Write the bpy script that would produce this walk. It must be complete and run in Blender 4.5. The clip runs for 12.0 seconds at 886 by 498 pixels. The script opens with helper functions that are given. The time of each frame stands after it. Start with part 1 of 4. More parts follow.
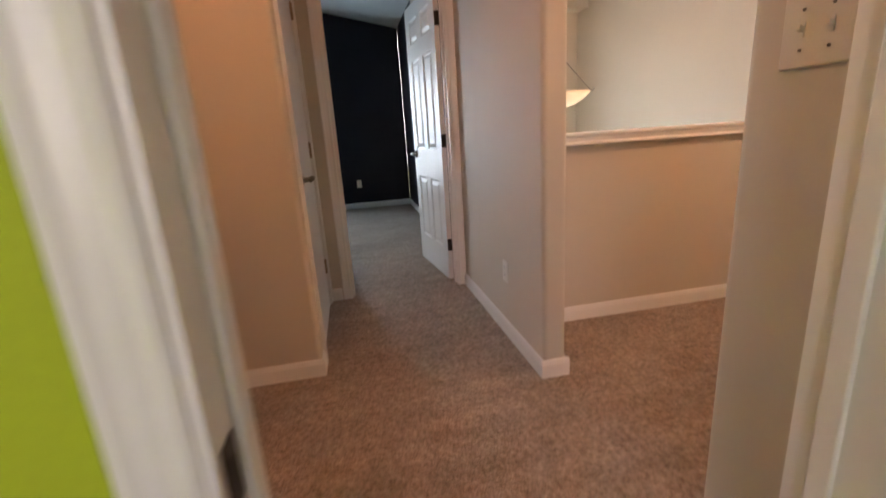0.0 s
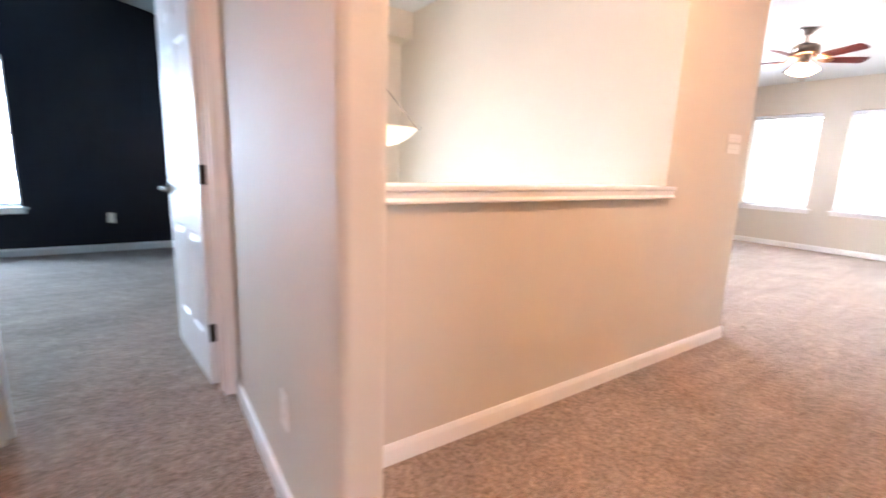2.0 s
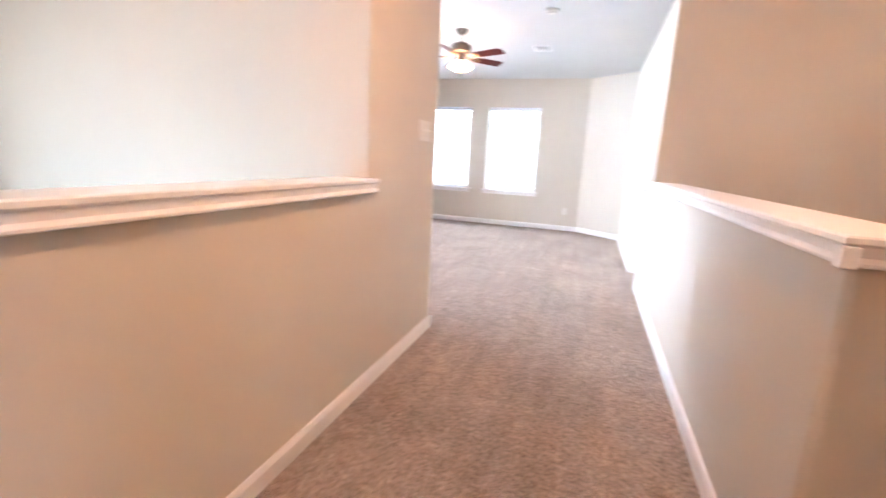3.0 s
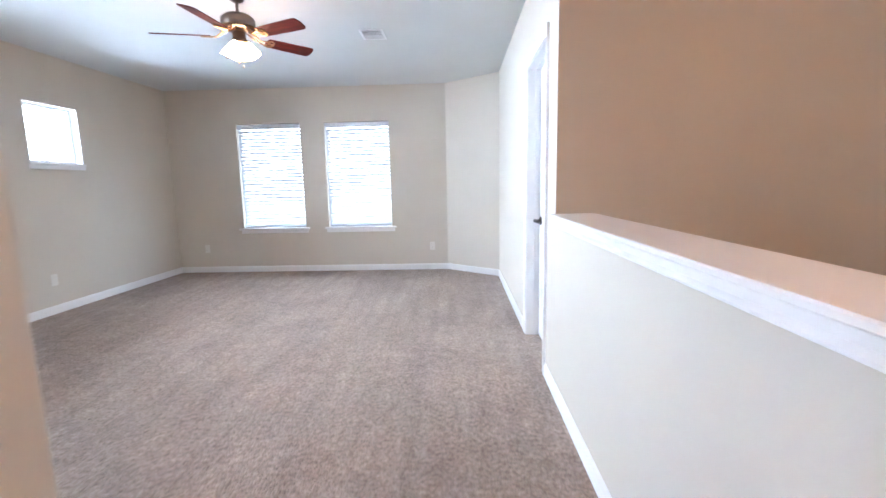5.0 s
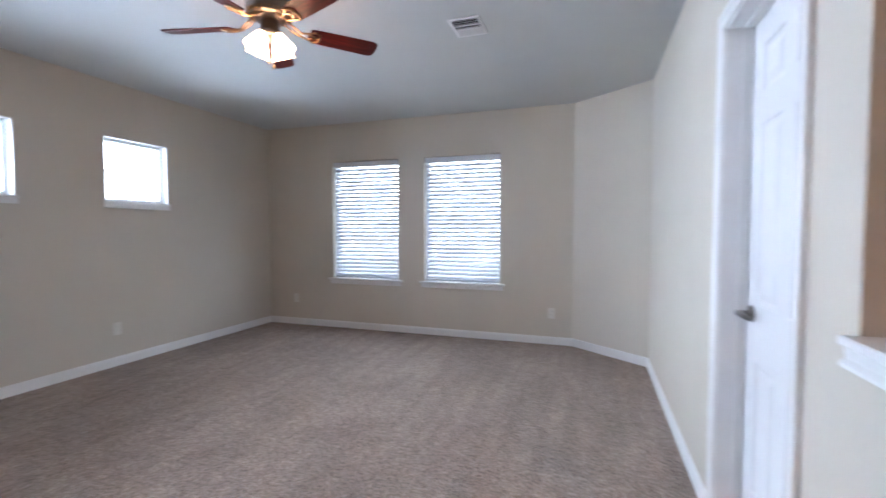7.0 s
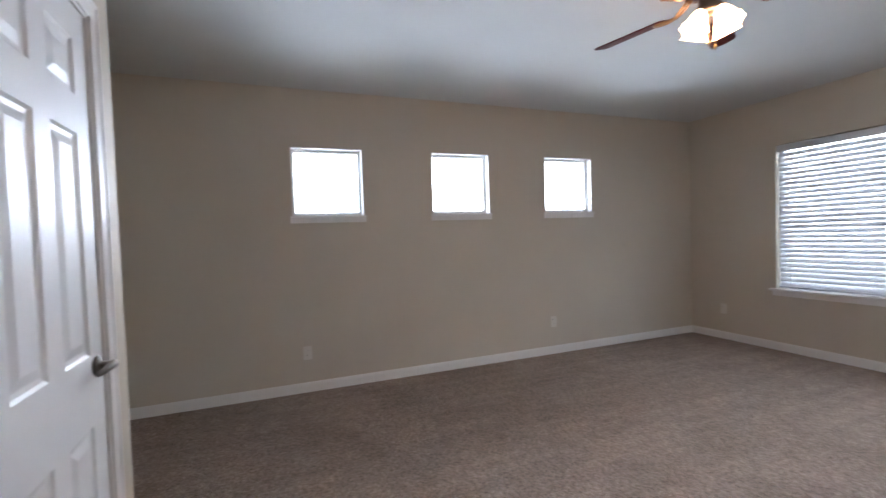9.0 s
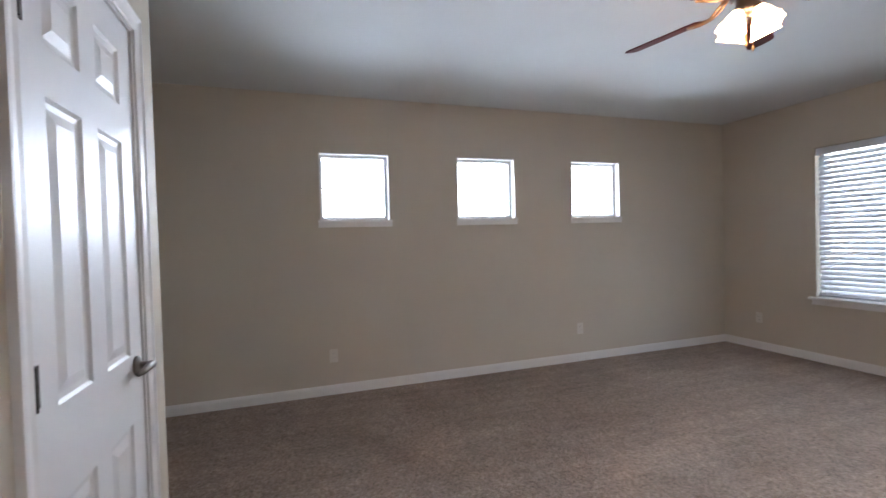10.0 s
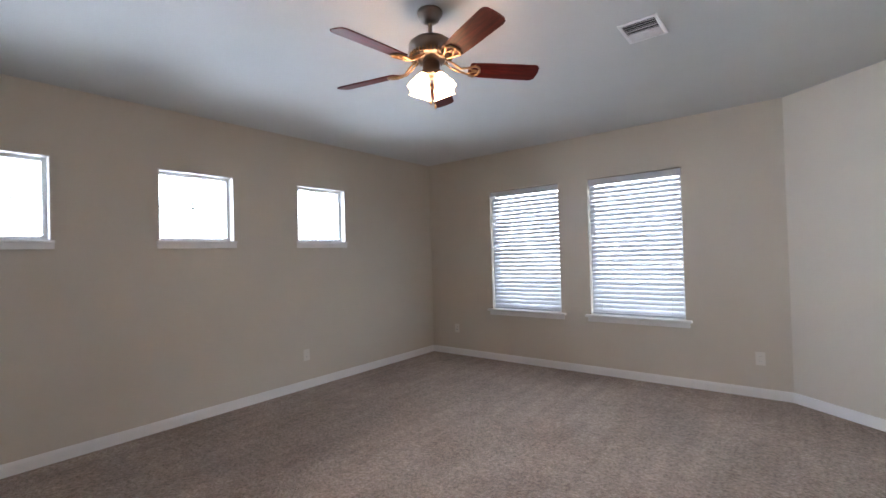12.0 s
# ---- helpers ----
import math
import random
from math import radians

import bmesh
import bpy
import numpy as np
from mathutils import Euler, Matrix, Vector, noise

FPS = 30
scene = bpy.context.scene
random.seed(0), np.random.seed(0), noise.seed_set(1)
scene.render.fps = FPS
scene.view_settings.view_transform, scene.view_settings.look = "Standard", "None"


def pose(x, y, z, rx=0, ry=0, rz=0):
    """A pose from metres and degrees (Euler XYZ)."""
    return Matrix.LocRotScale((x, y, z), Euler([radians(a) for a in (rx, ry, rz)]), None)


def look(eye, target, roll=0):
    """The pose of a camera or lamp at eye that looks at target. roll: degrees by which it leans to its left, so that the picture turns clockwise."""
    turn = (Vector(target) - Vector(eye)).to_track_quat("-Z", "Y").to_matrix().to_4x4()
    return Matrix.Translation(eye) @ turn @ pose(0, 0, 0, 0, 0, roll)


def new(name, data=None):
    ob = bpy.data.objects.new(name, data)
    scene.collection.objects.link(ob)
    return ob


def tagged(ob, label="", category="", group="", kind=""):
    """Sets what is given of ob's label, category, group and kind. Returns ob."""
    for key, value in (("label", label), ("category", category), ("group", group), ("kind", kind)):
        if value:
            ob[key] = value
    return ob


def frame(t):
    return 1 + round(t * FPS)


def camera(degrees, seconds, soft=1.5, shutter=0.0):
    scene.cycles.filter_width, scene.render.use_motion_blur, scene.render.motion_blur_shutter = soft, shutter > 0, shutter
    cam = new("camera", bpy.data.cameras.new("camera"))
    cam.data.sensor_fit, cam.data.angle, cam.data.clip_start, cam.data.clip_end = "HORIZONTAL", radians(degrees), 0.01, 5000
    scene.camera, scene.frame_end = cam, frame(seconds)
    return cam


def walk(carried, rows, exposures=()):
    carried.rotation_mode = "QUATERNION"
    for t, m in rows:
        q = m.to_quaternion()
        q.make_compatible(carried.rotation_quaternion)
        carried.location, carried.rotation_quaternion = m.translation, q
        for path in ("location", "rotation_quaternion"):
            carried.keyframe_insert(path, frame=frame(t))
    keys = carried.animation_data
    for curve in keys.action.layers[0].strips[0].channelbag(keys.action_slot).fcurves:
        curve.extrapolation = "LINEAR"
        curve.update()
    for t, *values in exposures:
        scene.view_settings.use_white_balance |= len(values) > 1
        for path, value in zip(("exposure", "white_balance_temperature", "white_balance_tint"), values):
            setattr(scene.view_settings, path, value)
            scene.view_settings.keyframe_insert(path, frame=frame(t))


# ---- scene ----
cam = camera(90.2, 12.0, shutter=0.5)
PATH = [
    (0, (2.143, -3.653, 1.079), (0.245, -3.285, 0.568), -3.7),
    (0.5, (1.989, -3.511, 1.103), (0.066, -3.119, 0.716), -3.5),
    (1, (1.848, -3.446, 1.084), (-0.065, -3.073, 0.634), -2.6),
    (1.5, (1.565, -3.382, 1.112), (-0.262, -2.643, 0.773), -1.5),
    (2, (1.31, -3.226, 1.102), (-0.313, -2.119, 0.728), 2.1),
    (2.5, (1.13, -3.0, 1.096), (-0.112, -1.484, 0.687), 4.5),
    (3, (0.956, -2.712, 1.136), (0.354, -0.848, 0.736), 3.0),
    (3.5, (0.936, -2.396, 1.124), (0.753, -0.439, 0.752), 0.6),
    (3.7, (0.955, -2.217, 1.142), (0.818, -0.245, 0.84), 0.3),
    (5.3, (0.909, -0.687, 1.206), (0.853, 1.291, 0.917), -1.3),
    (5.5, (0.892, -0.566, 1.173), (0.855, 1.413, 0.886), -1.0),
    (6, (0.902, -0.138, 1.192), (0.843, 1.841, 0.914), -1.3),
    (6.5, (0.981, 0.265, 1.234), (0.721, 2.244, 1.097), -0.4),
    (8.3, (0.821, 0.593, 1.237), (-0.803, 1.759, 1.172), -2.0),
    (8.5, (0.785, 0.561, 1.239), (-0.929, 1.59, 1.18), -1.9),
    (9, (0.783, 0.511, 1.284), (-1.074, 1.25, 1.225), -2.0),
    (9.5, (0.792, 0.5, 1.289), (-1.119, 1.09, 1.23), -2.1),
    (10, (0.775, 0.494, 1.292), (-1.119, 1.136, 1.254), -1.7),
    (10.5, (0.772, 0.572, 1.304), (-0.94, 1.605, 1.287), -1.6),
    (11, (0.824, 0.641, 1.273), (-0.66, 1.982, 1.291), -2.0),
    (11.5, (0.799, 0.618, 1.307), (-0.509, 2.13, 1.336), -2.0),
    (12, (0.817, 0.63, 1.312), (-0.425, 2.197, 1.341), -1.7),
]
EXPOSURES = [
    (0.0, 2.15, 7200, 20), (0.5, 2.4, 6700, 21), (1.0, 2.75, 6500, 21), (1.5, 3.15, 6200, 20), (2.0, 3.25, 6000, 18), (2.5, 3.2, 5900, 17),
    (3.0, 2.95, 5650, 16), (3.6, 2.75, 5500, 14), (5.3, 2.25, 5350, 12), (6.5, 1.7, 5300, 13), (8.3, 1.28, 5850, 15), (12.0, 1.3, 5850, 15),
]
walk(cam, [(t, look(eye, target, roll)) for t, eye, target, roll in PATH], EXPOSURES)

# ---- plan (metres; floor at 0, x east, y north) ----
CEIL = 2.555          # ceiling height
WEST, NORTH = -3.11, 5.322      # loft west and north wall faces
EAST = 1.466          # east face of corridor and loft
HALL_N, HALL_S = -2.918, -3.885  # hall wall faces
NAVY_N = -2.745       # navy room north wall face
LOW = -2.75           # ground floor level
T = 0.13              # wall thickness

# ---- world and sun ----
world = bpy.data.worlds.new("world")
scene.world = world
world.use_nodes = True
wn = world.node_tree
sky = wn.nodes.new("ShaderNodeTexSky")
sky.sky_type, sky.sun_disc = "NISHITA", False
sky.sun_elevation, sky.sun_rotation = radians(50), radians(180)
wn.links.new(sky.outputs[0], wn.nodes["Background"].inputs[0])
wn.nodes["Background"].inputs[1].default_value = 0.15
sun = new("sun", bpy.data.lights.new("sun", "SUN"))
sun.data.energy, sun.data.angle, sun.data.color = 3.0, radians(0.53), (1.0, 0.95, 0.88)
sun.matrix_world = look((0, -20, 23.8), (0, 0, 0))


def window_light(eye, way, w, h, power, color=(0.84, 0.92, 1.0), spread=180):
    """The sky's light at a window's opening, just outside the pane."""
    ob = new("window_light", bpy.data.lights.new("window_light", "AREA"))
    ob.data.shape, ob.data.size, ob.data.size_y = "RECTANGLE", w, h
    ob.data.energy, ob.data.color, ob.data.spread = power, color, radians(spread)
    ob.matrix_world = look(eye, Vector(eye) + Vector(way))
    return ob


for yc in (1.03, 2.285, 3.55):
    window_light((WEST - 0.20, yc, 1.80), (1, 0, -0.05), 0.58, 0.54, 5.7, spread=98)
for xc in (-1.685, -0.448):
    window_light((xc, NORTH + 0.24, 1.355), (0, -1, 0), 0.86, 1.40, 3.2)
window_light((-3.24, -1.86, 1.41), (1, 0, 0), 0.58, 0.48, 1.0)
window_light((-3.24, -1.86, -0.9), (1, 0, 0), 1.0, 1.9, 22, (0.66, 0.84, 1.0))
# added lamp at the green room's unseen window, tinted to warm the doorway
window_light((4.62, -4.3, 1.4), (-1, 0, 0), 1.1, 1.2, 3.4, (1.0, 0.84, 0.86))
window_light((-5.12, -4.74, 1.27), (1, 0, 0), 0.86, 1.40, 9, (0.46, 0.75, 1.0))


def bulb(place, power, color, size=0.05):
    ob = new("bulb_light", bpy.data.lights.new("bulb_light", "POINT"))
    ob.data.energy, ob.data.color, ob.data.shadow_soft_size = power, color, size
    ob.location = place
    return ob


WARM = (1.0, 0.66, 0.42)
bulb((1.10, -4.05, 2.38), 4.2, (1.0, 0.46, 0.23), 0.10)       # nook ceiling lamp
bulb((1.12, -1.74, 2.38), 10.0, (1.0, 0.515, 0.265), 0.10)       # landing ceiling lamp
bulb((2.45, -0.35, 2.34), 2.8, (1.0, 0.43, 0.12), 0.10)       # stair ceiling lamp
bulb((-1.46, -1.86, 1.41), 0.9, WARM, 0.06)       # foyer bowl pendant

# ---- materials ----


def nodes_of(name):
    m = bpy.data.materials.new(name)
    m.use_nodes = True
    nt = m.node_tree
    return m, nt, nt.nodes["Principled BSDF"]


def add(nt, kind, **values):
    n = nt.nodes.new(kind)
    for k, v in values.items():
        n.inputs[k.replace("_", " ")].default_value = v
    return n


def mat(name, color, rough=0.5, metal=0.0, var=0.08, scale=6.0, bump=0.0, bump_scale=300.0, var2=0.05, spec=0.5, coords="Object", stretch=(1, 1, 1), coat=0.0):
    """A surface with large and fine variation of its colour and a fine relief."""
    m, nt, b = nodes_of(name)
    co = nt.nodes.new("ShaderNodeTexCoord")
    mp = nt.nodes.new("ShaderNodeMapping")
    mp.inputs["Scale"].default_value = stretch
    nt.links.new(co.outputs[coords], mp.inputs[0])
    n1 = add(nt, "ShaderNodeTexNoise", Scale=scale, Detail=4.0)
    n2 = add(nt, "ShaderNodeTexNoise", Scale=bump_scale, Detail=3.0)
    for n in (n1, n2):
        nt.links.new(mp.outputs[0], n.inputs["Vector"])
    base = Vector(color)
    r1 = nt.nodes.new("ShaderNodeValToRGB")
    r1.color_ramp.elements[0].position, r1.color_ramp.elements[1].position = 0.3, 0.7
    r1.color_ramp.elements[0].color = (*(base * (1 - var)), 1)
    r1.color_ramp.elements[1].color = (*[min(1, c * (1 + var)) for c in base], 1)
    nt.links.new(n1.outputs["Fac"], r1.inputs[0])
    r2 = nt.nodes.new("ShaderNodeValToRGB")
    r2.color_ramp.elements[0].position, r2.color_ramp.elements[1].position = 0.3, 0.7
    r2.color_ramp.elements[0].color = (1 - var2, 1 - var2, 1 - var2, 1)
    r2.color_ramp.elements[1].color = (1, 1, 1, 1)
    nt.links.new(n2.outputs["Fac"], r2.inputs[0])
    mx = nt.nodes.new("ShaderNodeMix")
    mx.data_type, mx.blend_type = "RGBA", "MULTIPLY"
    mx.inputs[0].default_value = 1.0
    nt.links.new(r1.outputs[0], mx.inputs["A"])
    nt.links.new(r2.outputs[0], mx.inputs["B"])
    nt.links.new(mx.outputs["Result"], b.inputs["Base Color"])
    b.inputs["Roughness"].default_value, b.inputs["Metallic"].default_value = rough, metal
    b.inputs["Specular IOR Level"].default_value = spec
    b.inputs["Coat Weight"].default_value = coat
    if bump:
        bp = add(nt, "ShaderNodeBump", Strength=1.0, Distance=bump)
        nt.links.new(n2.outputs["Fac"], bp.inputs["Height"])
        nt.links.new(bp.outputs[0], b.inputs["Normal"])
    return m


def carpet_mat(name, dark, light):
    """Cut-pile carpet: flecked yarn tufts, trodden patches, deep soft relief."""
    m, nt, b = nodes_of(name)
    co = nt.nodes.new("ShaderNodeTexCoord")
    tuft = add(nt, "ShaderNodeTexVoronoi", Scale=115.0)
    fleck = add(nt, "ShaderNodeTexNoise", Scale=48.0, Detail=6.0, Roughness=0.8)
    lay = add(nt, "ShaderNodeTexNoise", Scale=15.0, Detail=5.0, Distortion=1.0)
    patch = add(nt, "ShaderNodeTexNoise", Scale=1.3, Detail=3.0, Distortion=0.8)
    stroke = add(nt, "ShaderNodeTexNoise", Scale=1.0, Detail=3.0)
    mp = nt.nodes.new("ShaderNodeMapping")
    mp.inputs["Scale"].default_value = (11.0, 0.9, 1.0)
    nt.links.new(co.outputs["Object"], mp.inputs[0])
    nt.links.new(mp.outputs[0], stroke.inputs["Vector"])
    for n in (tuft, fleck, lay, patch):
        nt.links.new(co.outputs["Object"], n.inputs["Vector"])
    ramp = nt.nodes.new("ShaderNodeValToRGB")
    ramp.color_ramp.elements[0].position, ramp.color_ramp.elements[1].position = 0.36, 0.62
    ramp.color_ramp.elements[0].color, ramp.color_ramp.elements[1].color = (*dark, 1), (*light, 1)
    nt.links.new(fleck.outputs["Fac"], ramp.inputs[0])
    last = ramp.outputs[0]
    for n, lo, hi in ((lay, 0.80, 1.12), (patch, 0.84, 1.12), (stroke, 0.88, 1.08)):
        mr = add(nt, "ShaderNodeMapRange")
        mr.inputs["From Min"].default_value, mr.inputs["From Max"].default_value = 0.3, 0.7
        mr.inputs["To Min"].default_value, mr.inputs["To Max"].default_value = lo, hi
        nt.links.new(n.outputs["Fac"], mr.inputs[0])
        mx = nt.nodes.new("ShaderNodeMix")
        mx.data_type, mx.blend_type = "RGBA", "MULTIPLY"
        mx.inputs[0].default_value = 1.0
        nt.links.new(last, mx.inputs["A"])
        nt.links.new(mr.outputs[0], mx.inputs["B"])
        last = mx.outputs["Result"]
    nt.links.new(last, b.inputs["Base Color"])
    b.inputs["Roughness"].default_value = 0.95
    b.inputs["Specular IOR Level"].default_value = 0.1
    b.inputs["Sheen Weight"].default_value = 0.15
    b1 = add(nt, "ShaderNodeBump", Strength=1.0, Distance=0.008)
    b2 = add(nt, "ShaderNodeBump", Strength=1.0, Distance=0.012)
    nt.links.new(tuft.outputs["Distance"], b1.inputs["Height"])
    nt.links.new(lay.outputs["Fac"], b2.inputs["Height"])
    nt.links.new(b1.outputs[0], b2.inputs["Normal"])
    nt.links.new(b2.outputs[0], b.inputs["Normal"])
    return m


def wood_mat(name, dark, light, rough=0.35, along=0, coat=0.3):
    """Stained wood with long grain along one axis."""
    stretch = [14.0, 14.0, 14.0]
    stretch[along] = 1.2
    m, nt, b = nodes_of(name)
    co = nt.nodes.new("ShaderNodeTexCoord")
    mp = nt.nodes.new("ShaderNodeMapping")
    mp.inputs["Scale"].default_value = stretch
    nt.links.new(co.outputs["Object"], mp.inputs[0])
    g = add(nt, "ShaderNodeTexNoise", Scale=3.0, Detail=7.0, Roughness=0.65, Distortion=0.6)
    nt.links.new(mp.outputs[0], g.inputs["Vector"])
    ramp = nt.nodes.new("ShaderNodeValToRGB")
    ramp.color_ramp.elements[0].position, ramp.color_ramp.elements[1].position = 0.35, 0.68
    ramp.color_ramp.elements[0].color, ramp.color_ramp.elements[1].color = (*dark, 1), (*light, 1)
    nt.links.new(g.outputs["Fac"], ramp.inputs[0])
    nt.links.new(ramp.outputs[0], b.inputs["Base Color"])
    bp = add(nt, "ShaderNodeBump", Strength=0.5, Distance=0.0006)
    nt.links.new(g.outputs["Fac"], bp.inputs["Height"])
    nt.links.new(bp.outputs[0], b.inputs["Normal"])
    b.inputs["Roughness"].default_value = rough
    b.inputs["Coat Weight"].default_value = coat
    return m


def glow_mat(name, color, strength):
    m, nt, b = nodes_of(name)
    b.inputs["Base Color"].default_value = (0.9, 0.88, 0.82, 1)
    b.inputs["Roughness"].default_value = 0.35
    b.inputs["Emission Color"].default_value = (*color, 1)
    b.inputs["Emission Strength"].default_value = strength
    return m


def glass_mat(name):
    m, nt, b = nodes_of(name)
    b.inputs["Base Color"].default_value = (0.97, 0.99, 0.98, 1)
    b.inputs["Roughness"].default_value = 0.02
    b.inputs["IOR"].default_value = 1.1
    b.inputs["Transmission Weight"].default_value = 1.0
    return m


M_WALL = mat("beige_paint", (0.60, 0.548, 0.46), 0.65, var=0.02, scale=1.5, bump=0.0003, bump_scale=130, var2=0.015, spec=0.3)
M_CEIL = mat("ceiling_white", (0.62, 0.625, 0.605), 0.8, var=0.02, scale=2.0, bump=0.0012, bump_scale=90, var2=0.03, spec=0.2)
M_NAVY = mat("navy_paint", (0.003, 0.004, 0.015), 0.55, var=0.08, scale=1.5, bump=0.0005, bump_scale=130, var2=0.03, spec=0.3)
M_GREEN = mat("lime_paint", (0.42, 0.52, 0.03), 0.6, var=0.03, scale=1.5, bump=0.0005, bump_scale=130, spec=0.3)
M_TRIM = mat("trim_white", (0.80, 0.79, 0.77), 0.32, var=0.015, scale=3.0, bump=0.00015, bump_scale=60, var2=0.015)
M_DOOR = mat("door_white", (0.80, 0.80, 0.80), 0.42, var=0.012, scale=3.0, bump=0.0003, bump_scale=220, var2=0.01)
M_CARPET = carpet_mat("carpet_beige", (0.205, 0.153, 0.119), (0.515, 0.41, 0.338))
M_NICKEL = mat("satin_nickel", (0.20, 0.185, 0.165), 0.32, 1.0, var=0.05, scale=20)
M_HINGE_TAN = mat("satin_brass_hinge", (0.34, 0.26, 0.18), 0.4, 0.9, var=0.08, scale=30)
M_HINGE = mat("dark_hinge_metal", (0.06, 0.052, 0.045), 0.42, 0.8, var=0.1, scale=30)
M_PLATE = mat("plate_plastic", (0.72, 0.69, 0.62), 0.35, var=0.01)
M_SLOT = mat("dark_slot", (0.02, 0.02, 0.02), 0.6)
M_CHERRY = wood_mat("cherry_wood", (0.045, 0.006, 0.003), (0.125, 0.017, 0.007), 0.36, 0)
M_BLADE = wood_mat("blade_wood", (0.045, 0.004, 0.003), (0.15, 0.013, 0.007), 0.5, 0, 0.0)
M_BLADE.node_tree.nodes["Principled BSDF"].inputs["Specular IOR Level"].default_value = 0.25
M_BRONZE = mat("bronze_metal", (0.20, 0.165, 0.14), 0.30, 1.0, var=0.12, scale=15)
M_DESKTOP = mat("desk_laminate", (0.50, 0.345, 0.20), 0.4, var=0.06, scale=25, bump_scale=200, var2=0.08)
M_SHADE = glow_mat("lamp_glass", (1.0, 0.57, 0.28), 9.0)
M_BOWL = glow_mat("amber_bowl_glass", (1.0, 0.66, 0.34), 0.12)
M_BOWL.node_tree.nodes["Principled BSDF"].inputs["Base Color"].default_value = (0.80, 0.62, 0.46, 1)
M_DOME = glow_mat("dome_glass", (1.0, 0.8, 0.55), 3.0)
M_GLASS = glass_mat("window_glass")
M_VINYL = mat("vinyl_white", (0.82, 0.83, 0.83), 0.35, var=0.01)
M_SLAT = mat("blind_slat", (0.74, 0.76, 0.79), 0.45, var=0.015)
nt = M_SLAT.node_tree
slat_thru = add(nt, "ShaderNodeBsdfTranslucent", Color=(0.80, 0.86, 0.95, 1))
slat_mix = add(nt, "ShaderNodeMixShader", Fac=0.13)
nt.links.new(nt.nodes["Principled BSDF"].outputs[0], slat_mix.inputs[1])
nt.links.new(slat_thru.outputs[0], slat_mix.inputs[2])
nt.links.new(slat_mix.outputs[0], nt.nodes["Material Output"].inputs["Surface"])
M_SKYGLOW = glow_mat("backdrop_glow", (0.93, 0.97, 1.0), 2.4)
M_GROUND = mat("ground_grass", (0.16, 0.17, 0.08), 0.9, var=0.3, scale=0.2, bump_scale=8, var2=0.3)

# ---- mesh helpers ----


def box(bm, x0, x1, y0, y1, z0, z1):
    """Adds a box to bm and returns its vertices."""
    vs = [bm.verts.new((x, y, z)) for x in (x0, x1) for y in (y0, y1) for z in (z0, z1)]
    for f in ((0, 1, 3, 2), (4, 6, 7, 5), (0, 4, 5, 1), (2, 3, 7, 6), (0, 2, 6, 4), (1, 5, 7, 3)):
        bm.faces.new([vs[i] for i in f])
    return vs


def mesh_of(name, bm, material, smooth=False):
    bmesh.ops.recalc_face_normals(bm, faces=bm.faces)
    me = bpy.data.meshes.new(name)
    bm.to_mesh(me)
    bm.free()
    me.materials.append(material)
    if smooth:
        for p in me.polygons:
            p.use_smooth = True
    return me


def soft(bm, width=0.003, segments=2):
    """Rounds all edges of bm."""
    bmesh.ops.bevel(bm, geom=bm.edges[:], offset=width, segments=segments, affect="EDGES", profile=0.5, clamp_overlap=True)


def part(name, bm, material, parent=None, label="", smooth=False, at=None):
    ob = new(name, mesh_of(name, bm, material, smooth))
    if parent is not None:
        ob.parent = parent
    if at is not None:
        ob.matrix_basis = at
    if label:
        tagged(ob, label)
    return ob


def box_part(name, dims, material, parent=None, bevel=0.003, label="", at=None):
    bm = bmesh.new()
    box(bm, *dims)
    if bevel:
        soft(bm, bevel)
    return part(name, bm, material, parent, label, at=at)


def structure(name, bm, material, label, category, smooth=False):
    ob = part(name, bm, material, smooth=smooth)
    return tagged(ob, label, category, kind="structure")


def thing(name, place, label, category, group="", turn=0.0, kind=""):
    ob = new(name)
    ob.matrix_basis = pose(*place, 0, 0, turn)
    return tagged(ob, label, category, group, kind)


def round_upright(bm, xy, radius=0.022):
    """Rounds the upright edges of bm that stand at the plan points xy."""
    es = [e for e in bm.edges if abs(e.verts[0].co.x - e.verts[1].co.x) < 1e-5 and abs(e.verts[0].co.y - e.verts[1].co.y) < 1e-5
          and any(abs(e.verts[0].co.x - x) < 1e-3 and abs(e.verts[0].co.y - y) < 1e-3 for x, y in xy)]
    bmesh.ops.bevel(bm, geom=es, offset=radius, segments=5, affect="EDGES", profile=0.5)


def wall(name, axis, at, thick, lo, hi, z0, z1, material, label, openings=(), rounded=()):
    """A straight wall with its face at 'at', running along the other axis from lo to hi; openings are (lo, hi, z0, z1)."""
    bm = bmesh.new()
    a0, a1 = sorted((at, at + thick))

    def piece(u0, u1, w0, w1):
        if u1 - u0 > 1e-4 and w1 - w0 > 1e-4:
            if axis == "x":
                box(bm, a0, a1, u0, u1, w0, w1)
            else:
                box(bm, u0, u1, a0, a1, w0, w1)

    edge = lo
    for o0, o1, b0, b1 in sorted(openings):
        piece(edge, o0, z0, z1)
        piece(o0, o1, z0, b0)
        piece(o0, o1, b1, z1)
        edge = o1
    piece(edge, hi, z0, z1)
    if rounded:
        round_upright(bm, rounded)
    return structure(name, bm, material, label, "wall")


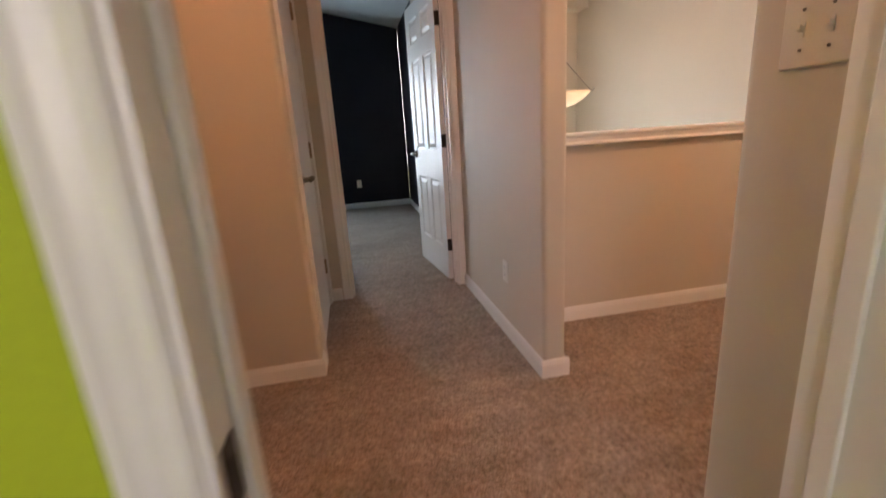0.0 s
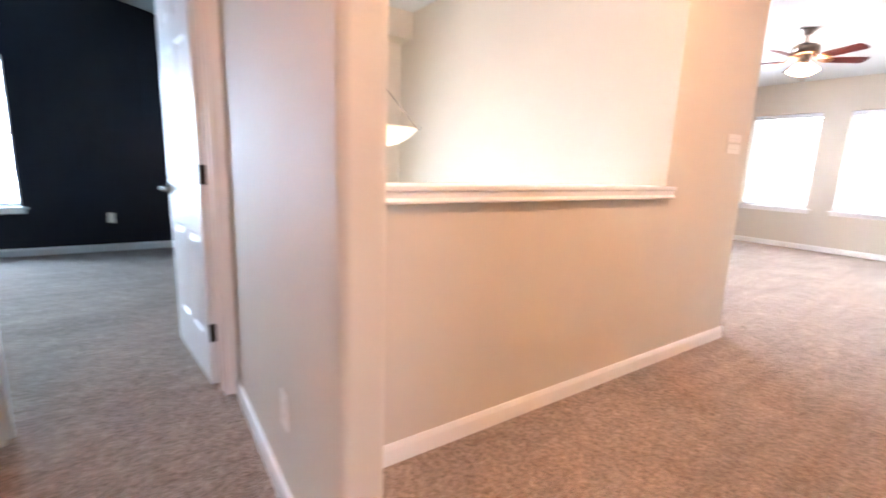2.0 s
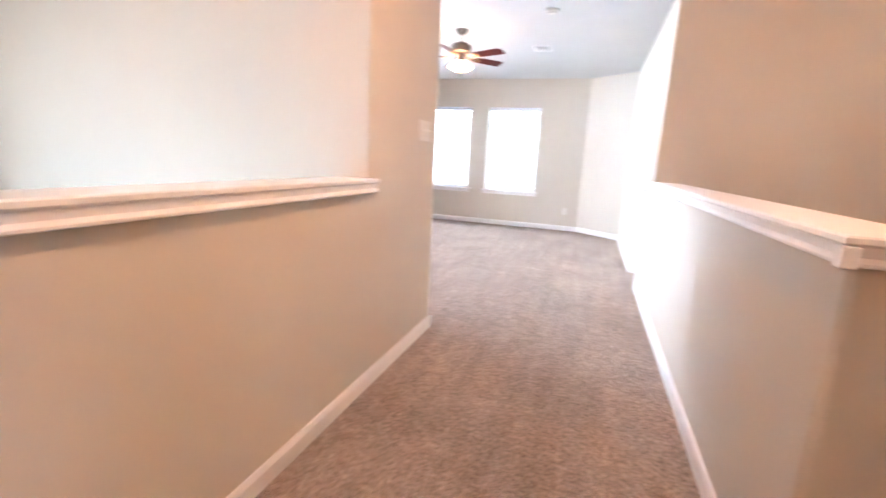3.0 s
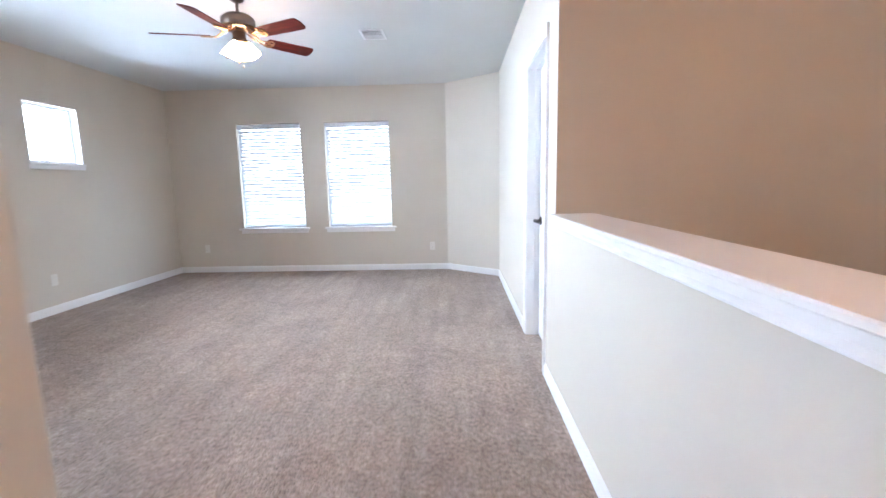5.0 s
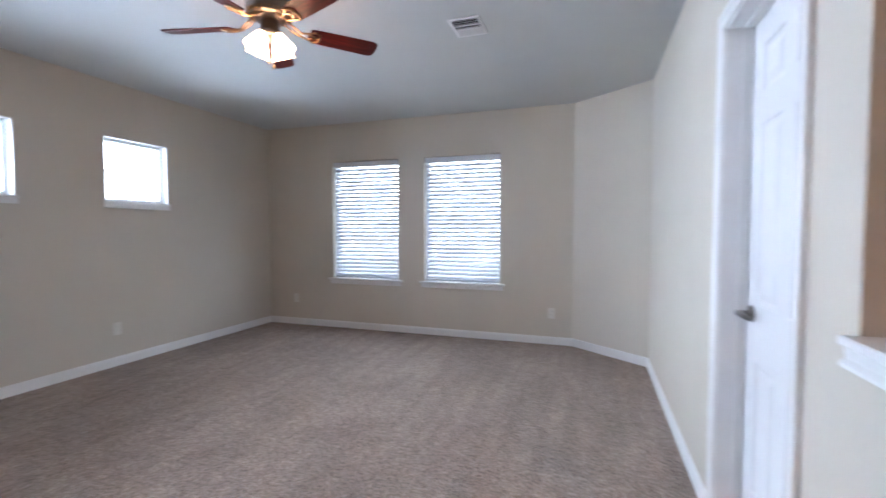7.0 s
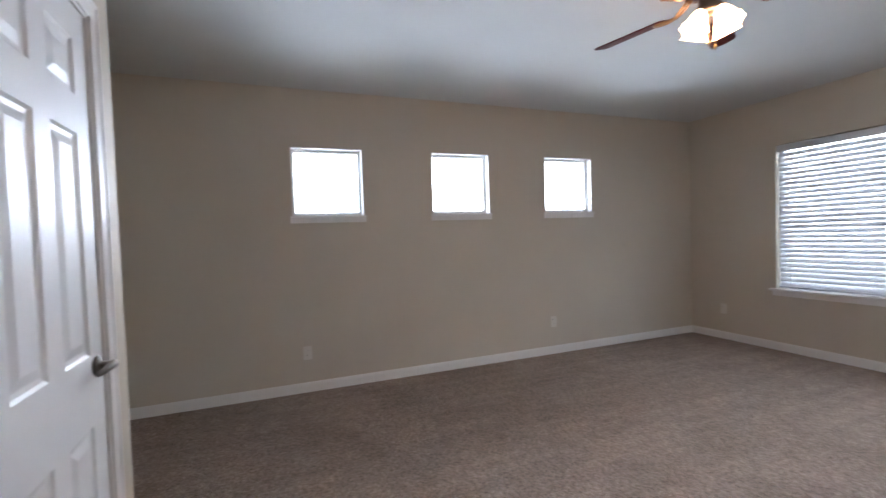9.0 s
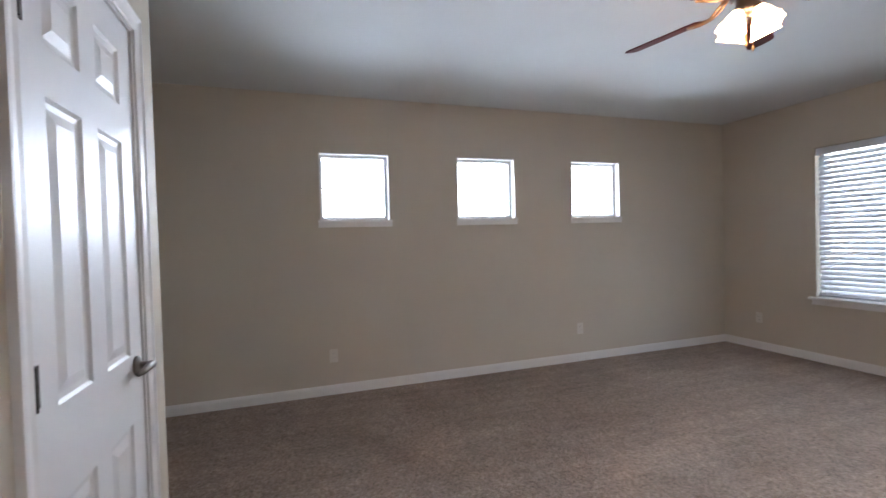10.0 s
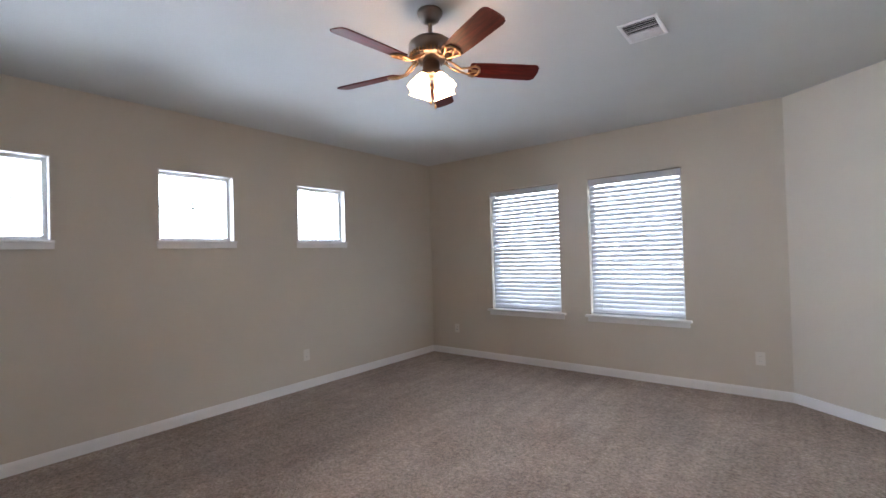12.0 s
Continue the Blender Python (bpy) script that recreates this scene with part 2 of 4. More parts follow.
def lathe(bm, profile, segments=32, place=(0, 0, 0)):
    """A turned shape about z from (radius, z) pairs."""
    rings = []
    for r, z in profile:
        if r < 1e-5:
            rings.append([bm.verts.new((place[0], place[1], place[2] + z))])
        else:
            rings.append([bm.verts.new((place[0] + r * math.cos(2 * math.pi * i / segments), place[1] + r * math.sin(2 * math.pi * i / segments), place[2] + z)) for i in range(segments)])
    for a, b in zip(rings, rings[1:]):
        for i in range(segments):
            j = (i + 1) % segments
            q = [a[i % len(a)], a[j % len(a)], b[j % len(b)], b[i % len(b)]]
            q = list(dict.fromkeys(q))
            if len(q) > 2:
                bm.faces.new(q)


def tube(bm, points, radius, segments=8):
    """A round rod along a line of points."""
    rings = []
    pts = [Vector(p) for p in points]
    for i, p in enumerate(pts):
        d = (pts[min(i + 1, len(pts) - 1)] - pts[max(i - 1, 0)]).normalized()
        side = d.cross(Vector((0, 0, 1)))
        side = side.normalized() if side.length > 1e-3 else Vector((1, 0, 0))
        up = side.cross(d).normalized()
        r = radius[i] if isinstance(radius, (list, tuple)) else radius
        rings.append([bm.verts.new(p + r * (math.cos(2 * math.pi * k / segments) * side + math.sin(2 * math.pi * k / segments) * up)) for k in range(segments)])
    for a, b in zip(rings, rings[1:]):
        for k in range(segments):
            bm.faces.new((a[k], a[(k + 1) % segments], b[(k + 1) % segments], b[k]))
    bm.faces.new(rings[0][::-1])
    bm.faces.new(rings[-1])


def slab(bm, outline, z0, z1):
    """An upright prism over a plan outline."""
    lo = [bm.verts.new((x, y, z0)) for x, y in outline]
    hi = [bm.verts.new((x, y, z1)) for x, y in outline]
    n = len(outline)
    bm.faces.new(lo[::-1])
    bm.faces.new(hi)
    for i in range(n):
        bm.faces.new((lo[i], lo[(i + 1) % n], hi[(i + 1) % n], hi[i]))

# ---- floors and ceilings ----
bm = bmesh.new()
slab(bm, [(WEST - T, -0.905), (0, -0.905), (0, HALL_N + 0.105), (-0.84, HALL_N + 0.105), (-0.84, NAVY_N + 0.105), (-5.1, NAVY_N + 0.105), (-5.1, -6.3), (4.4, -6.3), (4.4, HALL_N + 0.105), (EAST, HALL_N + 0.105),
          (EAST, -1.60), (EAST + 0.02, -1.60), (EAST + 0.02, 1.56), (3.7, 1.56), (3.7, NORTH + T), (WEST - T, NORTH + T)], -0.28, 0.0)
structure("floor", bm, M_CARPET, "trodden beige cut-pile carpet over the upper floor", "floor")
bm = bmesh.new()
slab(bm, [(WEST - 0.16, NAVY_N + 0.04), (-0.90, NAVY_N + 0.04), (-0.90, -6.3), (4.4, -6.3), (4.4, NORTH + 0.16), (WEST - 0.16, NORTH + 0.16)], CEIL, CEIL + 0.15)
structure("ceiling", bm, M_CEIL, "smooth white painted drywall ceiling", "ceiling")
bm = bmesh.new()
slab(bm, [(-5.2, HALL_N + 0.105), (0.12, HALL_N + 0.105), (0.12, -0.80), (-5.2, -0.80)], LOW - 0.2, LOW)
box(bm, EAST, 4.4, HALL_N + 0.105, 1.75, LOW - 0.2, LOW)
structure("floor_lower", bm, M_CARPET, "beige carpet on the ground floor below", "floor")

# navy room ceiling: flat, then falling towards the north wall
bm = bmesh.new()
prof = [(-6.3, 2.81), (-3.82, 2.81), (NAVY_N + 0.04, 2.573), (NAVY_N + 0.04, 2.80), (-3.82, 3.0), (-6.3, 3.0)]
ends = [[bm.verts.new((x, y, z)) for y, z in prof] for x in (-5.1, -0.905)]
bm.faces.new(ends[0]); bm.faces.new(ends[1][::-1])
for i in range(6):
    bm.faces.new((ends[0][i], ends[0][(i + 1) % 6], ends[1][(i + 1) % 6], ends[1][i]))
structure("ceiling_navy_room", bm, M_CEIL, "white vaulted ceiling of the navy room", "ceiling")

# ---- walls ----
SMALL = [(0.719, 1.324), (1.972, 2.575), (3.225, 3.830)]
TALL = [(-2.135, -1.234), (-0.90, 0.004)]
wall("wall_west", "x", WEST, -0.16, -0.905, NORTH, 0, CEIL, M_WALL, "beige painted wall with three small square windows", [(a, b, 1.49, 2.07) for a, b in SMALL])
wall("wall_north", "y", NORTH, 0.16, WEST - 0.16, 0.785, 0, CEIL, M_WALL, "beige painted wall with two tall windows", [(a, b, 0.63, 2.083) for a, b in TALL])
bm = bmesh.new()
slab(bm, [(0.785, NORTH), (EAST, 4.785), (EAST + 0.16, 4.785), (EAST + 0.16, NORTH + 0.16), (0.785, NORTH + 0.16)], 0, CEIL)
structure("wall_angled", bm, M_WALL, "beige painted wall across the room corner", "wall")
DOOR_E = (1.80, 2.524)
wall("wall_east", "x", EAST, T, 1.525, 4.785, 0, CEIL, M_WALL, "beige painted wall with a white door", [(DOOR_E[0], DOOR_E[1], 0, 2.04)])
wall("half_wall_east", "x", EAST, 0.175, -1.64, 1.525, LOW, 0.995, M_WALL, "beige half wall along the stair opening", rounded=[(EAST, -1.64)])
wall("half_wall_return", "y", -1.64, 0.175, EAST + 0.175, 3.68, LOW, 0.995, M_WALL, "beige half wall at the head of the stairs")
wall("wall_stair_north", "y", 1.525, T, EAST + T, 3.68, LOW, CEIL, M_WALL, "tall beige stair wall lit by a warm lamp")
wall("wall_stair_east", "x", 3.68, T, HALL_N, 1.655, LOW, CEIL, M_WALL, "tall beige wall at the end of the stair opening")
wall("wall_switch", "y", HALL_N, 0.105, 1.40, 3.68, LOW, CEIL, M_WALL, "beige wall with a double light switch", rounded=[(1.40, HALL_N), (1.40, HALL_N + 0.105)])
wall("wall_column", "y", HALL_N, 0.105, -0.95, 0.508, LOW, CEIL, M_WALL, "beige hall wall ending in a rounded corner", rounded=[(0.508, HALL_N), (0.508, HALL_N + 0.105)])
wall("wall_entry_south", "y", NAVY_N, 0.105, -5.0, -0.836, LOW, CEIL, M_WALL, "tall beige wall between entry and navy room")
wall("wall_entry_return", "x", -0.95, 0.114, HALL_N + 0.105, NAVY_N, LOW, CEIL, M_WALL, "short beige return beside the navy room")
wall("half_wall_west", "x", 0.0, -0.115, HALL_N + 0.105, -0.905, LOW, 0.995, M_WALL, "beige half wall over the two-storey entry")
# closet block between corridor, entry and loft
DOOR_C = (-0.985, -0.285)
wall("wall_corner", "x", 0.0, -0.115, -0.905, 0.0, LOW, CEIL, M_WALL, "beige wall end with a light switch", rounded=[(0.0, 0.0)])
wall("wall_closet", "y", 0.0, -0.115, -1.22, -0.115, 0, CEIL, M_WALL, "beige closet wall with a white panel door", [(DOOR_C[0], DOOR_C[1], 0, 2.04)], rounded=[(-1.22, 0.0)])
wall("wall_closet_side", "x", -1.22, 0.115, -0.79, -0.115, 0, CEIL, M_WALL, "beige side wall of the closet")
wall("wall_entry_north", "y", -0.905, 0.115, WEST - 0.16, -0.115, LOW, CEIL, M_WALL, "tall beige wall of the two-storey entry")
wall("wall_entry_west", "x", -3.0, -0.17, HALL_N + 0.105, -0.905, LOW, 0.6, M_WALL, "tall beige entry wall with a window", [(-2.36, -1.36, -1.85, 0.05)])
wall("wall_entry_west_upper", "x", -3.0, -0.17, HALL_N + 0.105, -0.905, 0.6, CEIL, M_WALL, "upper part of the beige entry wall with a window", [(-2.16, -1.553, 1.157, 1.666)])
# hall
DOOR_L = (-0.775, 0.02)
wall("wall_hall_south", "y", HALL_S, -T, -0.835, 0.172, 0, CEIL, M_WALL, "beige hall wall with a narrow closet door", [(DOOR_L[0], DOOR_L[1], 0, 2.04)], rounded=[(0.172, HALL_S)])
wall("wall_nook", "x", 0.172, -T, -5.0, HALL_S - T, 0, CEIL, M_WALL, "beige wall beside the built-in desk")
DOOR_N = (-3.745, -2.963)
wall("wall_navy_door", "x", -0.835, -0.115, -6.3, HALL_N, 0, 3.0, M_WALL, "beige end wall of the hall with a doorway", [(DOOR_N[0], DOOR_N[1], 0, 2.03)])
wall("wall_nook_south", "y", -4.96, -T, 0.172, 1.66, 0, CEIL, M_WALL, "beige wall behind the built-in desk")
DOOR_G = (-3.81, -3.0)
wall("wall_green_door", "x", 1.66, T, -5.6, HALL_N, 0, CEIL, M_WALL, "wall with the doorway to the green room", [(DOOR_G[0], DOOR_G[1], 0, 2.04)])
# green room behind the camera
wall("wall_green_south", "y", -5.6, -T, 1.66, 4.4, 0, CEIL, M_GREEN, "lime green painted wall")
wall("wall_green_east", "x", 4.3, T, -5.6, HALL_N, 0, CEIL, M_GREEN, "lime green painted wall", [(-4.85, -3.75, 0.8, 2.0)])
wall("wall_green_west", "x", 1.79, 0.006, -5.6, DOOR_G[0] - 0.06, 0, CEIL, M_GREEN, "lime green painted wall beside the doorway")
# navy room
wall("wall_navy_west", "x", -4.90, -0.16, -6.2, NAVY_N - 0.022, 0, 2.9, M_NAVY, "dark navy blue painted wall", [(-5.19, -4.285, 0.52, 2.02)])
wall("wall_navy_north", "y", NAVY_N - 0.001, -0.02, -4.90, -0.952, 0, 2.9, M_NAVY, "dark navy blue painted wall")
wall("wall_navy_south", "y", -6.2, -T, -4.90, -0.952, 0, 2.9, M_NAVY, "dark navy blue painted wall")
bm = bmesh.new()
box(bm, -3.0, -2.76, HALL_N + 0.105, -0.905, 2.305, CEIL)
structure("soffit", bm, M_WALL, "beige boxed soffit above the entry window", "soffit")
# closing walls of the storey below and of the rooms behind closed doors
wall("wall_room_east", "x", 3.68, T, 1.655, NORTH + 0.16, 0, CEIL, M_WALL, "plain wall of the room behind the closed door")
wall("wall_room_north", "y", NORTH, 0.16, EAST + 0.16, 3.81, 0, CEIL, M_WALL, "plain wall of the room behind the closed door")

# ---- ground and glowing sky backdrop outside ----
bm = bmesh.new()
slab(bm, [(-900, -900), (900, -900), (900, 900), (-900, 900)], LOW - 0.6, LOW - 0.5)
structure("ground", bm, M_GROUND, "flat mown grass around the house", "ground")
# glowing sheet, added so that the windows turn white and give light
bm = bmesh.new()
slab(bm, [(-60.5, -70), (-60, -70), (-60, 60), (70, 60), (70, 60.5), (-60.5, 60.5)], LOW - 0.4, 54)
structure("backdrop", bm, M_SKYGLOW, "white glowing backdrop added in place of the bright sky", "sky")
# unseen roof slabs, added to block the sun above the rooms
bm = bmesh.new()
slab(bm, [(WEST - 0.5, -6.6), (4.8, -6.6), (4.8, NORTH + 0.5), (WEST - 0.5, NORTH + 0.5)], CEIL + 0.3, CEIL + 0.5)
box(bm, -5.4, -0.8, -6.6, HALL_N + 0.3, 3.05, 3.15)
structure("roof", bm, mat("roof_shingle", (0.10, 0.09, 0.085), 0.9, var=0.2, scale=4), "plain grey roof over the house, unseen, keeps the sun out", "roof")

# ---- baseboards, caps ----


def baseboard(axis, face, way, lo, hi, h=0.083, d=0.013):
    """A skirting board with an eased top along a wall face; way is +1 or -1, the side it stands on."""
    bm = bmesh.new()
    prof = [(0.0, 0.0), (d, 0.0), (d, h - 0.022), (d * 0.72, h - 0.012), (d * 0.45, h - 0.003), (0.0, h)]
    rows = []
    for u in (lo, hi):
        rows.append([bm.verts.new((face + way * a, u, z) if axis == "x" else (u, face + way * a, z)) for a, z in prof])
    n = len(prof)
    for i in range(n):
        bm.faces.new((rows[0][i], rows[0][(i + 1) % n], rows[1][(i + 1) % n], rows[1][i]))
    bm.faces.new(rows[0][::-1]); bm.faces.new(rows[1])
    return structure("baseboard", bm, M_TRIM, "white painted wooden baseboard", "baseboard")


CW = 0.058   # casing width
baseboard("x", WEST, 1, -0.80, NORTH)
baseboard("y", NORTH, -1, WEST + 0.014, 0.78)
baseboard("x", EAST, -1, DOOR_E[1] + CW, 4.78)
baseboard("x", EAST, -1, -1.64, DOOR_E[0] - CW)
baseboard("y", -1.64, -1, EAST - 0.013, 1.62)
baseboard("x", 0.0, 1, HALL_N + 0.105 + 0.014, 0.0)
baseboard("y", 0.0, 1, DOOR_C[1] + CW, 0.013)
baseboard("y", 0.0, 1, -1.22, DOOR_C[0] - CW)
baseboard("x", -1.22, -1, -0.79, 0.013)
baseboard("y", -0.79, 1, WEST + 0.014, -1.234)
baseboard("y", HALL_N, -1, -0.82, 0.508)
baseboard("x", 0.508, 1, HALL_N - 0.013, HALL_N + 0.105 + 0.013)
baseboard("y", HALL_N + 0.105, 1, 0.014, 0.508)
baseboard("y", HALL_N, -1, 1.40, 1.645)
baseboard("x", 1.40, -1, HALL_N - 0.013, HALL_N + 0.105 + 0.013)
baseboard("x", 0.172, 1, -4.39, HALL_S + 0.013)
baseboard("y", HALL_S, 1, DOOR_L[1] + CW, 0.172)
baseboard("x", -0.835, 1, HALL_S, DOOR_N[0] - CW)
baseboard("x", -4.90, 1, -6.2, NAVY_N - 0.022)
baseboard("y", NAVY_N - 0.021, -1, -4.88, -0.97)
# angled wall's board
bm = bmesh.new()
ax, ay, bx, by = 0.785, NORTH, EAST, 4.785
nx, ny = -(ay - by) / math.hypot(bx - ax, ay - by) * 0.013, -(bx - ax) / math.hypot(bx - ax, ay - by) * 0.013
slab(bm, [(ax, ay), (bx, by), (bx + nx, by + ny), (ax + nx, ay + ny)], 0, 0.083)
structure("baseboard", bm, M_TRIM, "white painted wooden baseboard", "baseboard")


def cap_profile(w0, w1, zt):
    """Section of a half-wall cap: a thin eased board over a flat fascia with a proud bead at its foot."""
    return [(w0 + 0.030, zt - 0.062), (w0 + 0.008, zt - 0.062), (w0 + 0.004, zt - 0.059), (w0 + 0.004, zt - 0.053), (w0 + 0.013, zt - 0.043), (w0 + 0.010, zt - 0.022), (w0 + 0.003, zt - 0.018),
            (w0, zt - 0.015), (w0, zt - 0.004), (w0 + 0.004, zt), (w1 - 0.004, zt), (w1, zt - 0.004), (w1, zt - 0.015), (w1 - 0.010, zt - 0.022), (w1 - 0.030, zt - 0.062)]


def sweep(bm, prof, axis, lo, hi):
    rows = [[bm.verts.new((a, u, z) if axis == "x" else (u, a, z)) for a, z in prof] for u in (lo, hi)]
    n = len(prof)
    for i in range(n):
        bm.faces.new((rows[0][i], rows[0][(i + 1) % n], rows[1][(i + 1) % n], rows[1][i]))
    bm.faces.new(rows[0][::-1]); bm.faces.new(rows[1])


bm = bmesh.new()
prof = cap_profile(0.0, 0.245, 1.032)
X0, Y0 = EAST - 0.036, -1.676
rows = [[bm.verts.new(p) for p in ps] for ps in ([(X0 + a, 1.522, z) for a, z in prof], [(X0 + a, Y0 + a, z) for a, z in prof], [(3.678, Y0 + a, z) for a, z in prof])]
for r0, r1 in zip(rows, rows[1:]):
    for i in range(len(prof)):
        bm.faces.new((r0[i], r0[(i + 1) % len(prof)], r1[(i + 1) % len(prof)], r1[i]))
bm.faces.new(rows[0]); bm.faces.new(rows[-1][::-1])
vs = box(bm, X0 - 0.002, X0 + 0.030, Y0 - 0.002, Y0 + 0.030, 0.967, 1.011)
bmesh.ops.bevel(bm, geom=list({e for v in vs for e in v.link_edges}), offset=0.003, segments=2, affect="EDGES", profile=0.5)
structure("trim_stair_cap", bm, M_TRIM, "white painted cap board on the stair half wall", "trim")
bm = bmesh.new()
sweep(bm, [(0.0 - 0.115 - a, z) for a, z in cap_profile(-0.155, 0.022, 1.032)], "x", HALL_N + 0.105 + 0.002, -0.868)
structure("trim_entry_cap", bm, M_TRIM, "white painted cap board on the entry half wall", "trim")

# ---- doors ----


def frame_prof(bm, axis, face, way, o0, o1, top, bottom=0.0):
    """Casing round an opening: flat board, bead and thicker outer edge, mitred at the corners."""
    steps = [(0.0, 0.0), (0.0, 0.009), (0.006, 0.012), (0.020, 0.010), (0.040, 0.013), (0.050, 0.018), (CW, 0.017), (CW, 0.0)]

    def put(u, d, z):
        return bm.verts.new((face + way * d, u, z) if axis == "x" else (u, face + way * d, z))

    path = [(o0, bottom, -1, 0), (o0, top, -1, 1), (o1, top, 1, 1), (o1, bottom, 1, 0)]
    rings = [[put(u + su * s, d, z + sz * s) for s, d in steps] for u, z, su, sz in path]
    for a, b in zip(rings, rings[1:]):
        for i in range(len(steps) - 1):
            bm.faces.new((a[i], a[i + 1], b[i + 1], b[i]))
    bm.faces.new(rings[0]); bm.faces.new(rings[-1])


def lever(parent, x, z, side, way):
    """A lever handle on a door leaf: rose, neck and lever. side: +1/-1 face of the leaf; way: +1/-1 along the leaf."""
    bm = bmesh.new()
    lathe(bm, [(0, 0), (0.031, 0), (0.032, 0.004), (0.029, 0.010), (0.018, 0.013), (0.012, 0.016), (0.011, 0.045), (0, 0.046)], 24)
    bmesh.ops.rotate(bm, verts=bm.verts[:], matrix=Matrix.Rotation(radians(-90 if side > 0 else 90), 3, "X"))
    y = side * 0.045
    k = len(bm.verts)
    tube(bm, [(-0.012 * way, y, 0.0), (0.015 * way, y + side * 0.004, 0.003), (0.05 * way, y + side * 0.006, 0.004), (0.09 * way, y + side * 0.002, 0.0), (0.112 * way, y - side * 0.008, -0.003)],
         [0.012, 0.014, 0.012, 0.010, 0.008], 10)
    bmesh.ops.translate(bm, verts=bm.verts[:], vec=(x, 0.0, z))
    return part("handle", bm, M_NICKEL, parent, "satin nickel lever handle", smooth=True)


def panel_mesh(w, h, side):
    """A moulded door panel: sloping sticking, groove and raised field."""
    bm = bmesh.new()
    rings = []
    for inset, y in ((0.0, 0.0), (0.008, -0.007), (0.020, -0.009), (0.024, -0.0085), (0.048, -0.0015)):
        q = [(inset, inset), (w - inset, inset), (w - inset, h - inset), (inset, h - inset)]
        rings.append([bm.verts.new((a, side * y, b)) for a, b in q])
    for a, b in zip(rings, rings[1:]):
        for i in range(4):
            bm.faces.new((a[i], a[(i + 1) % 4], b[(i + 1) % 4], b[i]))
    bm.faces.new(rings[-1])
    return mesh_of("panel", bm, M_DOOR)


def leaf(parent, w, hinge_face, h=2.02, th=0.035, columns=2, lever_z=0.915, lever_both=True, hinge_metal=None):
    """A six-panel door leaf along +x from its hinges at x=0, centred on y=0; hinge_face: +1/-1, the side of the knuckles."""
    st, mid = 0.105, 0.095
    rows = [(0.24, 0.74), (0.955, 1.63), (1.745, 1.915)]
    if columns == 2:
        pw = (w - 2 * st - mid) / 2
        cols = [(st, st + pw), (st + pw + mid, w - st)]
    else:
        cols = []
    bm = bmesh.new()
    xs = [0.0] + [v for c in cols for v in c] + [w]
    zs = [0.008] + [v for r in rows for v in r] + [h]
    hole = {(i, j) for i in range(len(xs) - 1) for j in range(len(zs) - 1) if i % 2 == 1 and j % 2 == 1}
    for s in (-1, 1):
        grid = [[bm.verts.new((x, s * th / 2, z)) for z in zs] for x in xs]
        for i in range(len(xs) - 1):
            for j in range(len(zs) - 1):
                if (i, j) not in hole:
                    bm.faces.new((grid[i][j], grid[i + 1][j], grid[i + 1][j + 1], grid[i][j + 1]))
    for x in (0.0, w):
        bm.faces.new([bm.verts.new((x, a, b)) for a, b in ((-th / 2, zs[0]), (th / 2, zs[0]), (th / 2, h), (-th / 2, h))])
    for z in (zs[0], h):
        bm.faces.new([bm.verts.new((a, b, z)) for a, b in ((0, -th / 2), (w, -th / 2), (w, th / 2), (0, th / 2))])
    body = part("leaf", bm, M_DOOR, parent)
    for c in cols:
        for r in rows:
            for s in (-1, 1):
                p = new("panel", panel_mesh(c[1] - c[0], r[1] - r[0], s))
                p.parent = body
                p.location = (c[0], s * th / 2, r[0])
    for s in ((-1, 1) if lever_both else (hinge_face,)):
        hd = lever(body, w - 0.062, lever_z, s, -1)
        hd.location = (0, s * th / 2, 0)
    for z in (0.27, 1.02, 1.80):
        bm = bmesh.new()
        f = hinge_face
        lathe(bm, [(0, -0.045), (0.0085, -0.045), (0.0085, 0.045), (0, 0.045)], 12, (-0.002, f * (th / 2 + 0.004), z))
        lathe(bm, [(0, 0.045), (0.0045, 0.047), (0.0045, 0.051), (0, 0.053)], 12, (-0.002, f * (th / 2 + 0.004), z))
        box(bm, -0.003, 0.0, *sorted((f * (-th / 2 + 0.002), f * (th / 2))), z - 0.044, z + 0.044)
        box(bm, 0.0, 0.030, *sorted((f * (th / 2), f * (th / 2 + 0.0015))), z - 0.044, z + 0.044)
        part("hinge", bm, hinge_metal or M_HINGE, body, "satin metal door hinge")
    return body


